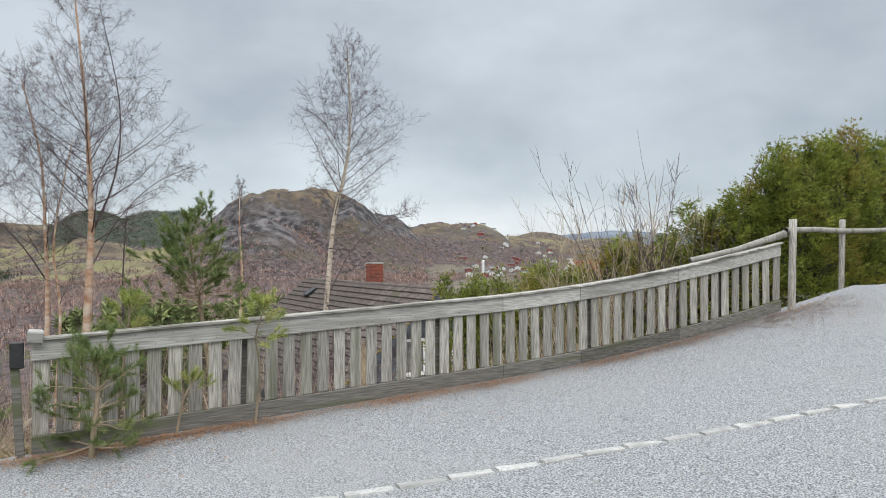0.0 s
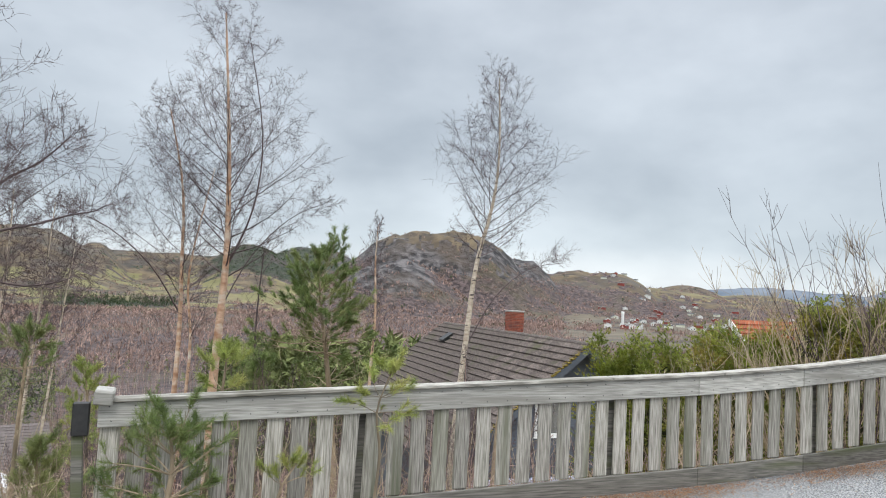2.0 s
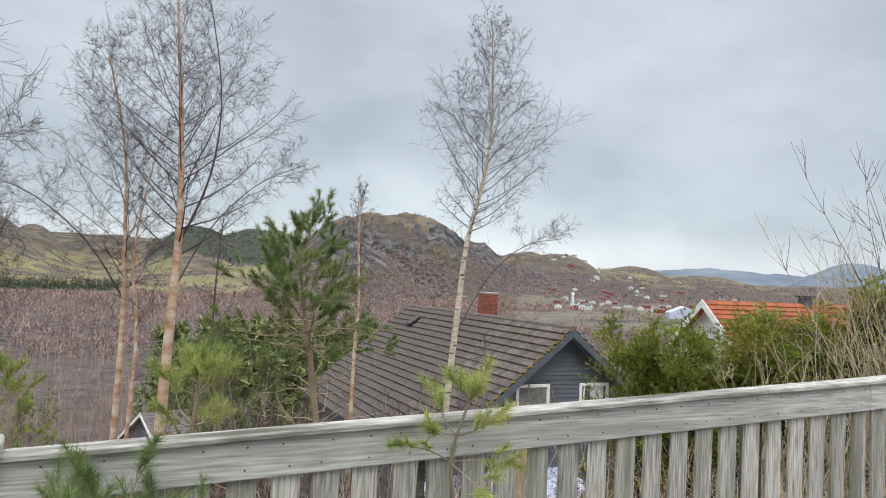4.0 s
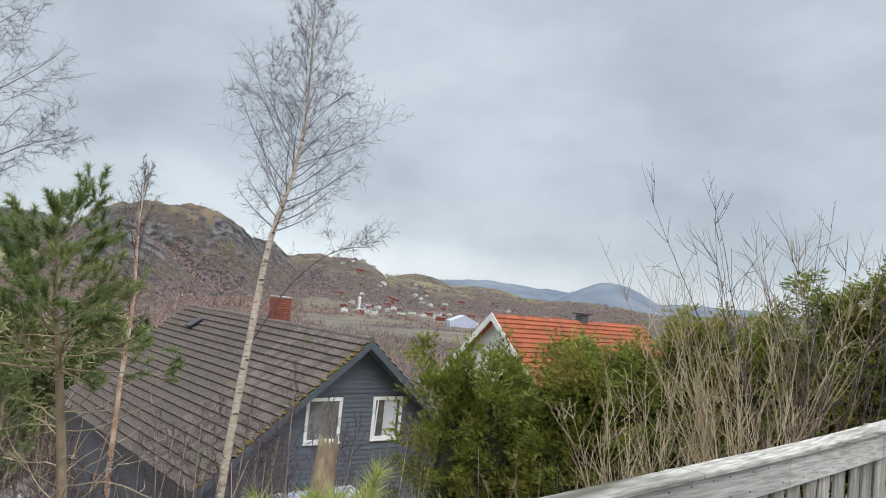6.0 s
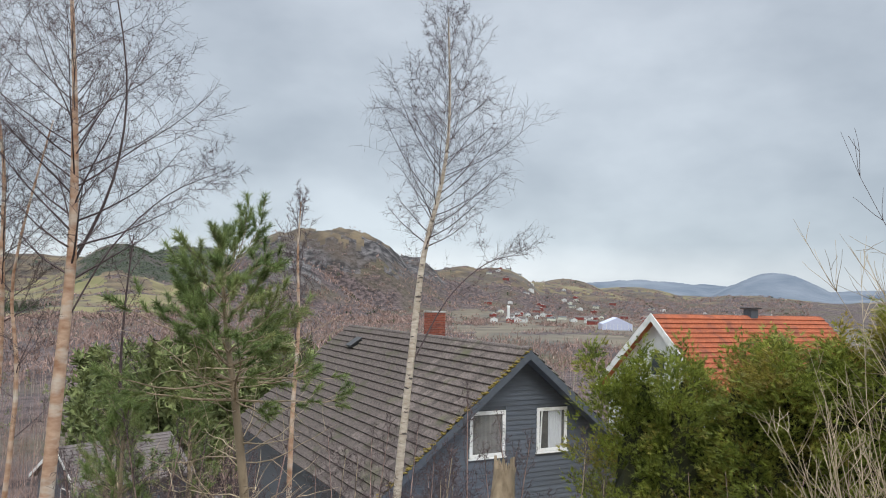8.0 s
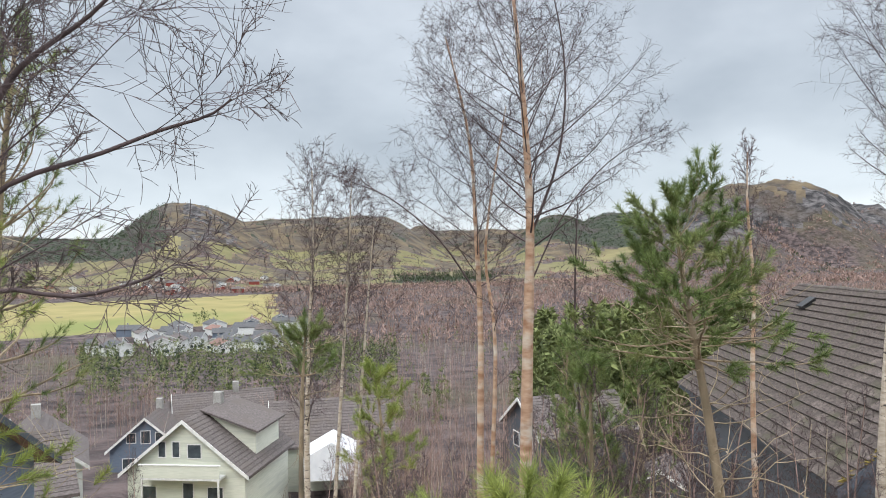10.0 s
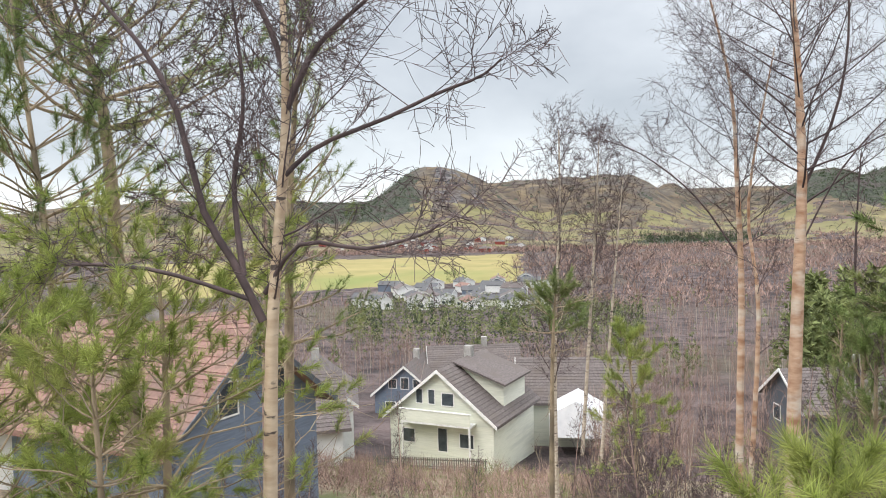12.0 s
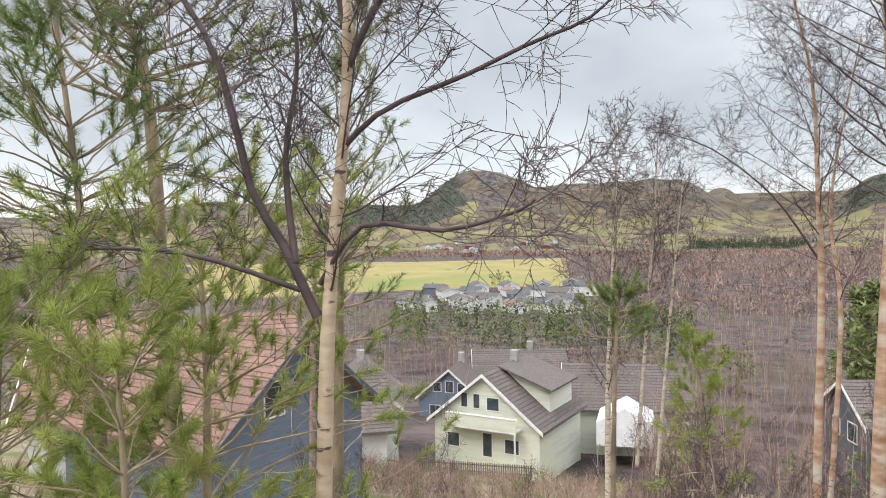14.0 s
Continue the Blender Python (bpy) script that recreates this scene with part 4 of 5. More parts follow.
FARTWIG = mat("far_bare_wood", (0.175, 0.112, 0.098), (0.385, 0.27, 0.222), 0.15, 1.0, 0.0, island=0.45)
MIDPINE = mat("olive_pine", (0.08, 0.105, 0.036), (0.23, 0.26, 0.10), 0.6, 1.0, 0.0, island=0.45)
FARPINE = mat("far_conifer", (0.02, 0.034, 0.014), (0.06, 0.085, 0.035), 0.3, 1.0, 0.0, island=0.3)


def spline(pts, n):
    """n + 1 points along a smooth line through the given ones."""
    pts = [Vector(p) for p in pts]
    out = []
    for i in range(n + 1):
        t = i / n * (len(pts) - 1)
        k = min(int(t), len(pts) - 2)
        f = t - k
        p0, p1, p2, p3 = pts[max(k - 1, 0)], pts[k], pts[k + 1], pts[min(k + 2, len(pts) - 1)]
        out.append(0.5 * ((2 * p1) + (p2 - p0) * f + (2 * p0 - 5 * p1 + 4 * p2 - p3) * f * f + (3 * p1 - p0 - 3 * p2 + p3) * f**3))
    return out


def shoot(soup, p, d, length, r, rng, segs=4, sides=3, wander=0.22, lift=0.0, tip=0.25):
    pts, radii = [p.copy()], [r]
    d = d.normalized()
    for i in range(segs):
        d = (d + rand_dir(rng) * wander + Vector((0, 0, lift))).normalized()
        p = p + d * (length / segs)
        pts.append(p)
        radii.append(r * (1 - (1 - tip) * (i + 1) / segs))
    soup.tube(pts, radii, sides)
    return pts


def crown(soup, trunk, radii, rng, start, limbs, limb_len, kids, grandkids, twig_r, angle=0.75, droop=0.0, top_short=0.35, spread=1.0):
    """Limbs, branches and twigs round a trunk line."""
    n = len(trunk) - 1
    az = rng.uniform(0, 6.3)
    for i in range(limbs):
        t = start + (0.985 - start) * ((i + rng.random()) / limbs)
        k = min(int(t * n), n - 1)
        p = trunk[k].lerp(trunk[k + 1], t * n - k)
        up = (trunk[k + 1] - trunk[k]).normalized()
        az += 2.4 + rng.uniform(-0.5, 0.5)
        out = Vector((math.cos(az), math.sin(az), 0))
        u = (t - start) / (1 - start)
        shape = (0.55 + 0.45 * min(1, u / 0.25)) * (1 - (1 - top_short) * max(0, (u - 0.25) / 0.75) ** 1.1)
        length = limb_len * shape * rng.uniform(0.7, 1.2)
        a = angle * rng.uniform(0.75, 1.2) * (1 - 0.35 * u)
        d = up * math.cos(a) + out * math.sin(a) * spread
        r = max(twig_r * 1.5, radii[k] * 0.23 * (1 - 0.3 * u))
        limb = shoot(soup, p, d, length, r, rng, 6, 4, 0.10, 0.07, 0.2)
        for j in range(kids):
            f = 0.18 + 0.82 * (j + rng.random()) / kids
            m = min(int(f * 6), 5)
            q = limb[m].lerp(limb[m + 1], f * 6 - m)
            ld = (limb[m + 1] - limb[m]).normalized()
            bd = (ld + rand_dir(rng, 0.05) * 1.15).normalized()
            bl = length * (rng.uniform(0.24, 0.46) if twig_r > 0.002 else rng.uniform(0.32, 0.68)) * (1.1 - 0.5 * f)
            br = shoot(soup, q, bd, bl, max(twig_r * 1.1, r * 0.36 * (1 - f * 0.5)), rng, 4, 3, 0.22, 0.03 - droop * 0.5, 0.35)
            for g in range(grandkids):
                h = 0.1 + 0.9 * (g + rng.random()) / grandkids
                mm = min(int(h * 4), 3)
                s = br[mm].lerp(br[mm + 1], h * 4 - mm)
                td = ((br[mm + 1] - br[mm]).normalized() + rand_dir(rng) * 1.1).normalized()
                if twig_r < 0.002:
                    shoot(soup, s, td, bl * rng.uniform(0.25, 0.55), twig_r, rng, 2, 3, 0.3, -droop, 0.6)
                else:
                    tl = bl * rng.uniform(0.3, 0.65)
                    w = td.cross(rand_dir(rng)).normalized() * twig_r
                    e1 = s + td * tl * 0.55
                    soup.quad(s - w, s + w, e1 + w * 0.7, e1 - w * 0.7)
                    soup.tri(e1 - w * 0.7, e1 + w * 0.7, e1 + (td + rand_dir(rng) * 0.4 - Vector((0, 0, 2 * droop))).normalized() * tl * 0.5)


def birch(label, line, r0, rng, start=0.3, limbs=46, limb_len=2.0, kids=9, grandkids=7, twig_r=0.0042, bark=None, extra=(), group="", droop=0.04, angle=0.7, spread=1.0, name="birch_tree"):
    """A bare birch along a trunk line of world points."""
    root = Vector(line[0])
    t = thing(name, label, "tree", root, 0, group)
    loc = [Vector(p) - root for p in line]
    trunk = spline(loc, 18)
    radii = [r0 * (1 - 0.9 * (i / 18)) + 0.004 for i in range(19)]
    s = Soup()
    s.tube([trunk[0] - Vector((0, 0, 0.5))] + trunk, [r0 * 1.25] + radii, 8)
    s.object("trunk", bark or BIRCHBARK, t, "", True)
    c = Soup()
    crown(c, trunk, radii, rng, start, limbs, limb_len, kids, grandkids, twig_r, angle, droop, spread=spread)
    for stem in extra:
        st = spline([Vector(p) - root for p in stem[1]], 12)
        rr = [stem[0] * (1 - 0.85 * i / 12) + 0.003 for i in range(13)]
        e = Soup()
        e.tube(st, rr, 6)
        e.object("stem", TWIG if stem[0] < 0.04 else (bark or BIRCHBARK), t, "", True)
        crown(c, st, rr, rng, 0.25, int(limbs * stem[2]), limb_len * min(0.8, 0.45 + stem[0] * 16), kids, grandkids, twig_r, angle, droop)
    c.object("crown", TWIG, t, "fine bare dark twigs")
    return t


def gz(x, y):
    return ground_z(x, y)


R = random.Random(101)
birch("tall bare birch with pinkish peeling trunk on the slope", [(1.80, 17.2, gz(1.8, 17.2)), (1.86, 17.2, -1.7), (1.95, 17.2, 0.8), (2.02, 17.2, 2.47), (1.98, 17.2, 3.97), (1.9, 17.2, 5.3), (1.7, 17.2, 7.6)], 0.115, R, 0.46, 50, 2.2, 13, 12, 0.0022, PINKBARK, [(0.022, [(1.97, 17.2, 2.2), (2.5, 17.3, 3.6), (2.6, 17.3, 5.2), (2.2, 17.3, 7.3)], 0.4), (0.011, [(1.97, 17.2, 1.5), (2.5, 17.1, 2.6), (3.2, 17.0, 3.4), (3.9, 17.0, 3.8)], 0.2)], angle=1.1, droop=0.05)
birch("slender twin-stemmed birch on the slope", [(1.15, 17.7, gz(1.15, 17.7)), (1.16, 17.7, -1.85), (1.22, 17.7, 0.75), (1.18, 17.7, 2.4), (1.1, 17.7, 3.96), (0.75, 17.7, 5.6)], 0.07, R, 0.48, 38, 1.9, 13, 12, 0.0022, PINKBARK, [(0.04, [(1.25, 17.6, -3.0), (1.45, 17.5, 0.5), (1.33, 17.5, 2.2), (1.7, 17.5, 4.4)], 0.4), (0.015, [(1.18, 17.7, 1.4), (0.6, 17.6, 2.3), (-0.2, 17.6, 3.0), (-0.9, 17.6, 3.3)], 0.4)], angle=1.1, droop=0.05)
birch("tall slightly leaning silver birch before the grey house", [(7.25, 17.6, gz(7.25, 17.6)), (7.3, 17.6, -2.0), (7.58, 17.6, 1.35), (7.74, 17.6, 2.8), (8.08, 17.6, 4.2), (8.2, 17.6, 5.45), (8.12, 17.6, 7.3)], 0.085, R, 0.50, 54, 2.0, 13, 12, 0.0022, BIRCHBARK, [(0.012, [(7.6, 17.6, 0.9), (8.2, 17.5, 2.0), (9.0, 17.4, 2.7), (9.9, 17.4, 2.9)], 0.16)], angle=1.1, droop=0.05)
birch("young birch with orange-tinged trunk close to the gap", [(-0.70, 8.5, gz(-0.7, 8.5)), (-0.63, 8.5, 1.24), (-0.59, 8.5, 1.75), (-0.52, 8.5, 2.29), (-0.50, 8.5, 2.68), (-0.51, 8.5, 3.25), (-0.6, 8.55, 4.6)], 0.030, R, 0.30, 26, 1.0, 10, 7, 0.0016, PEACHBARK, [
    (0.017, [(-0.64, 8.48, 1.60), (-0.76, 8.44, 1.87), (-0.87, 8.40, 2.08), (-0.98, 8.38, 2.52), (-1.17, 8.36, 2.84), (-1.55, 8.34, 3.28), (-1.75, 8.34, 3.9)], 1.1),
    (0.012, [(-0.72, 8.46, 1.80), (-0.80, 8.52, 2.2), (-0.78, 8.58, 2.6), (-0.86, 8.6, 3.2)], 0.5),
    (0.013, [(-0.50, 8.5, 2.66), (-0.61, 8.5, 2.93), (-0.84, 8.5, 3.26), (-1.0, 8.5, 3.9)], 0.5),
    (0.012, [(-0.51, 8.5, 2.48), (-0.35, 8.52, 2.75), (-0.09, 8.55, 2.95), (0.12, 8.6, 3.2)], 0.5),
    (0.009, [(-0.52, 8.5, 2.22), (-0.36, 8.52, 2.34), (-0.07, 8.55, 2.43), (0.14, 8.6, 2.52), (0.33, 8.6, 2.57), (0.42, 8.6, 2.63)], 0.30),
    (0.008, [(-0.64, 8.5, 1.72), (-0.43, 8.46, 1.93), (-0.11, 8.44, 1.91), (0.14, 8.42, 1.96), (0.22, 8.42, 2.0)], 0.30),
    (0.009, [(-0.70, 8.46, 1.70), (-1.1, 8.3, 1.84), (-1.6, 8.2, 1.86), (-2.1, 8.15, 1.80)], 0.45)], droop=0.02, angle=1.05)
birch("thin reddish birch sapling before the tiled roof", [(4.8, 15.6, gz(4.8, 15.6)), (4.74, 15.6, -1.2), (4.74, 15.6, 0.35), (4.78, 15.6, 1.52), (4.73, 15.6, 2.6), (4.75, 15.6, 3.3)], 0.042, R, 0.45, 30, 0.85, 7, 7, 0.0026, PINKBARK, droop=0.0, angle=0.6)
birch("slim multi-stemmed birch beyond the small pines", [(-3.75, 26, gz(-3.75, 26)), (-3.77, 26, -3.6), (-3.67, 26, -0.7), (-3.5, 26, 2.2), (-3.48, 26, 4.5)], 0.10, R, 0.3, 44, 2.6, 10, 10, 0.005, BIRCHBARK, [(0.06, [(-3.0, 26, -4.6), (-2.7, 26, -0.7), (-2.5, 26, 2), (-2.37, 26, 4.2)], 0.6), (0.05, [(-2.4, 25.6, -4.6), (-2.0, 25.6, 0.0), (-1.7, 25.6, 3)], 0.5)], angle=0.75)
birch("slender dark birch beside the grey house roof", [(3.0, 20, gz(3.0, 20)), (3.05, 20, -2), (3.0, 20, 1), (3.1, 20, 3.0)], 0.045, R, 0.35, 22, 1.1, 6, 7, 0.0038, TWIG)
birch("leafless birch with purple twigs by the lower fence", [(-5.2, 14.5, gz(-5.2, 14.5)), (-5.1, 14.5, 0.0), (-5.0, 14.5, 2.0), (-5.1, 14.5, 3.4)], 0.05, R, 0.25, 34, 1.5, 9, 9, 0.0032, PURPLETWIG)


def tuft(soup, p, d, rng, needles, length, width):
    """A brush of needles along a short shoot, swept forward."""
    d = d.normalized()
    for i in range(needles):
        f = rng.random()
        base = p + d * (f * length * 1.3)
        nd = (d * rng.uniform(0.55, 1.1) + rand_dir(rng) * 0.8).normalized()
        side = nd.cross(rand_dir(rng)).normalized() * width
        soup.tri(base + side, base - side, base + nd * length * rng.uniform(0.6, 1.0))


def pine(label, line, r0, rng, start, whorls, reach, needles, nlen, nwid, needle_mat=None, per=5, group="", sub=4, name="pine_tree", bare_to=0.0, taper=0.75, dead=0, rise=0.25):
    """A pine along a trunk line; boughs below bare_to keep needles at their ends only, dead adds grey leafless boughs below the crown."""
    root = Vector(line[0])
    t = thing(name, label, "tree", root, 0, group)
    trunk = spline([Vector(p) - root for p in line], 14)
    radii = [r0 * (1 - 0.82 * (i / 14)) + 0.003 for i in range(15)]
    s = Soup()
    s.tube([trunk[0] - Vector((0, 0, 0.4))] + trunk, [r0 * 1.15] + radii, 8)
    s.object("trunk", PINEBARK, t, "", True)
    w, nd = Soup(), Soup()
    tuft(nd, trunk[-1] - Vector((0, 0, nlen * 0.5)), trunk[-1] - trunk[-2], rng, needles * 2, nlen * 1.1, nwid)
    for i in range(whorls):
        f = start + (1 - start) * (i + 0.3 * rng.random()) / whorls
        k = min(int(f * 14), 13)
        p = trunk[k].lerp(trunk[k + 1], f * 14 - k)
        u = (f - start) / (1 - start)
        az = rng.uniform(0, 6.3)
        for j in range(per):
            a = az + 6.283 * j / per + rng.uniform(-0.4, 0.4)
            d = Vector((math.cos(a), math.sin(a), rise + 0.9 * u + rng.uniform(-0.25, 0.2)))
            length = reach * (1.05 - taper * u) * rng.uniform(0.5, 1.15)
            br = shoot(w, p, d, length, max(0.0035, radii[k] * 0.36), rng, 6, 5, 0.20, 0.10 if rise >= 0.2 else 0.035, 0.3)
            for g in range(sub):
                h = 0.35 + 0.65 * (g + 0.5) / sub
                m = min(int(h * 6), 5)
                q = br[m].lerp(br[m + 1], h * 6 - m)
                sd = ((br[m + 1] - br[m]).normalized() + rand_dir(rng, 0.5) * 0.75).normalized()
                sp = shoot(w, q, sd, length * rng.uniform(0.16, 0.32), 0.0026, rng, 2, 3, 0.15, 0.10, 0.6)
                if (u >= bare_to and rng.random() < 0.85) or h > 0.8:
                    tuft(nd, sp[-1] - sd * nlen * 0.9, sp[-1] - sp[-2], rng, needles, nlen, nwid)
            tuft(nd, br[-1] - (br[-1] - br[-2]).normalized() * nlen * 0.8, br[-1] - br[-2], rng, needles, nlen, nwid)
    w.object("bough", PINEBARK, t)
    nd.object("needles", needle_mat or NEEDLE, t, "tufted green needles")
    if dead:
        dry = Soup()
        for i in range(dead):
            f = start * rng.uniform(0.25, 1.25)
            k = min(int(f * 14), 13)
            p = trunk[k].lerp(trunk[k + 1], f * 14 - k)
            a = rng.uniform(0, 6.283)
            br = shoot(dry, p, Vector((math.cos(a), math.sin(a), rng.uniform(-0.2, 0.5))), reach * rng.uniform(0.5, 1.3), 0.007, rng, 7, 4, 0.30, 0.02, 0.3)
            for g in range(5):
                shoot(dry, br[2 + g], rand_dir(rng, 0.3), reach * rng.uniform(0.15, 0.5), 0.0035, rng, 4, 3, 0.35, 0.03, 0.4)
        tagged(dry.object("dead_wood", TANTWIG, t, "bare grey-tan dead branches"), kind="stuff")
    return t


P = random.Random(55)
pine("mid-sized green pine with bare lower trunk on the slope", [(3.62, 12.8, gz(3.62, 12.8)), (3.45, 12.8, -0.3), (3.28, 12.8, 1.0), (3.18, 12.8, 1.6), (3.10, 12.8, 2.25)], 0.055, P, 0.50, 8, 1.05, 105, 0.10, 0.0030, None, 6, sub=8, taper=0.5, dead=34, rise=0.1)
pine("small bushy pine in front of the slatted fence", [(1.02, 6.72, 0.2), (1.05, 6.72, 0.5), (1.08, 6.74, 0.82), (1.05, 6.74, 1.04)], 0.026, P, 0.16, 6, 0.50, 95, 0.075, 0.0014, NEEDLE, 6, sub=5, rise=0.05, taper=0.5)
pine("pine sapling growing up through the fence slats", [(2.46, 6.92, 0.3), (2.50, 6.9, 0.8), (2.46, 6.88, 1.15), (2.60, 6.9, 1.50)], 0.010, P, 0.60, 3, 0.34, 120, 0.075, 0.0013, YOUNGNEEDLE, 4, sub=3, rise=0.05)
pine("low pine shoots poking between the slats", [(1.75, 6.95, 0.3), (1.8, 6.9, 0.6), (1.9, 6.88, 0.78)], 0.010, P, 0.5, 2, 0.28, 100, 0.07, 0.0013, YOUNGNEEDLE, 3, sub=2)
pine("bright young pine just behind the fence", [(1.30, 7.55, gz(1.3, 7.55)), (1.36, 7.5, 0.7), (1.41, 7.46, 1.2), (1.43, 7.45, 1.50)], 0.018, P, 0.66, 3, 0.26, 130, 0.08, 0.0011, YOUNGNEEDLE, 4, sub=2)
pine("tall pine with bent bare trunk beside the gap", [(-2.9, 10, gz(-2.9, 10)), (-3.0, 10, 0.8), (-3.07, 10, 1.54), (-3.08, 10, 2.13), (-3.14, 10, 2.86), (-3.28, 10, 3.35), (-3.69, 10, 3.75), (-4.0, 10, 4.8)], 0.075, P, 0.55, 9, 1.5, 110, 0.10, 0.0022, None, 6, sub=6, dead=22)
pine("slim leaning pine among the dense branches", [(-2.4, 9, gz(-2.4, 9)), (-2.45, 9, 0.65), (-2.55, 9, 1.85), (-2.64, 9, 2.53), (-2.8, 9, 3.6)], 0.035, P, 0.35, 12, 1.0, 110, 0.085, 0.0017, NEEDLE, 6, sub=5, dead=20, taper=0.4, rise=0.1)
pine("bushy young pine crowding the view beside the birch", [(-0.95, 7.9, gz(-0.95, 7.9)), (-0.97, 7.9, 0.6), (-0.98, 7.9, 1.1), (-1.0, 7.9, 1.5)], 0.020, P, 0.20, 8, 0.55, 120, 0.07, 0.0014, YOUNGNEEDLE, 5, sub=4, bare_to=0.2, rise=0.0, taper=0.35, dead=10)
pine("young pine with bright tips beside the gap", [(-1.75, 7.95, gz(-1.75, 7.95)), (-1.75, 7.95, 0.6), (-1.70, 7.95, 1.2), (-1.65, 7.95, 1.62)], 0.024, P, 0.20, 10, 0.80, 120, 0.075, 0.0014, YOUNGNEEDLE, 6, sub=5, bare_to=0.15, rise=0.0, taper=0.35, dead=14)
pine("dense young pine with tangled lower branches", [(-1.5, 8.8, gz(-1.5, 8.8)), (-1.52, 8.8, 0.4), (-1.5, 8.8, 1.2), (-1.52, 8.8, 1.78)], 0.030, P, 0.22, 11, 1.0, 120, 0.08, 0.0016, YOUNGNEEDLE, 6, sub=5, bare_to=0.2, rise=0.0, taper=0.35, dead=22)
pine("young pine shading the drop beyond the gap", [(0.1, 8.5, gz(0.1, 8.5)), (0.1, 8.5, 0.0), (0.08, 8.5, 0.3), (0.06, 8.5, 0.6)], 0.020, P, 0.15, 6, 0.45, 95, 0.085, 0.0014, NEEDLE, 5, sub=4)
pine("young pine with spreading tufts over the road edge", [(-2.6, 7.8, gz(-2.6, 7.8)), (-2.6, 7.8, 0.6), (-2.58, 7.78, 1.3), (-2.55, 7.76, 1.95)], 0.026, P, 0.22, 10, 0.80, 115, 0.08, 0.0015, YOUNGNEEDLE, 6, sub=5, bare_to=0.15, rise=0.0, taper=0.35, dead=14)
pine("green pine above the lower fence", [(-3.4, 12.5, gz(-3.4, 12.5)), (-3.3, 12.5, 0.5), (-3.2, 12.5, 2.5), (-3.0, 12.5, 4.2)], 0.07, P, 0.35, 9, 1.2, 80, 0.10, 0.002, sub=5, dead=14)
pine("small pine beyond the birch trunk", [(-0.25, 17, gz(-0.25, 17)), (-0.27, 17, -1.6), (-0.3, 17, -0.6), (-0.4, 17, 0.3)], 0.045, P, 0.30, 6, 0.95, 80, 0.12, 0.0024, YOUNGNEEDLE, 5, sub=6, rise=0.1, dead=10)
pine("slim pine with a dense crown below the gap", [(-1.35, 16, gz(-1.35, 16)), (-1.3, 16, -1), (-1.25, 16, 0.4), (-1.2, 16, 1.0)], 0.045, P, 0.66, 4, 0.70, 80, 0.11, 0.0024, NEEDLE, 5, sub=6, rise=0.1, dead=10)
pine("olive-green pine beside the grey house roof", [(5.6, 27, gz(5.6, 27)), (5.6, 27, -3.5), (5.5, 27, -0.9)], 0.10, P, 0.2, 10, 1.6, 60, 0.16, 0.005, NEEDLE, 6, dead=14)
pine("dark pine in the wood beyond the roof", [(3.9, 31, gz(3.9, 31)), (3.9, 31, -4.0), (4.0, 31, -1.2)], 0.10, P, 0.2, 10, 1.7, 60, 0.16, 0.005, NEEDLE, 6, dead=14)
pine("broad olive pine above the thicket", [(2.9, 19, gz(2.9, 19)), (2.9, 19, -2.6), (3.0, 19, -0.1)], 0.08, P, 0.25, 9, 1.5, 60, 0.14, 0.0036, NEEDLE, 6, dead=20)
pine("young olive pine among dead branches", [(2.55, 14.4, gz(2.55, 14.4)), (2.5, 14.4, -1.2), (2.5, 14.4, 0.75)], 0.05, P, 0.3, 8, 1.1, 70, 0.12, 0.0028, NEEDLE, 5, dead=24)


def scaled_copy(ob, m):
    c = copy_thing(ob, Matrix())
    c.matrix_basis = m
    return c


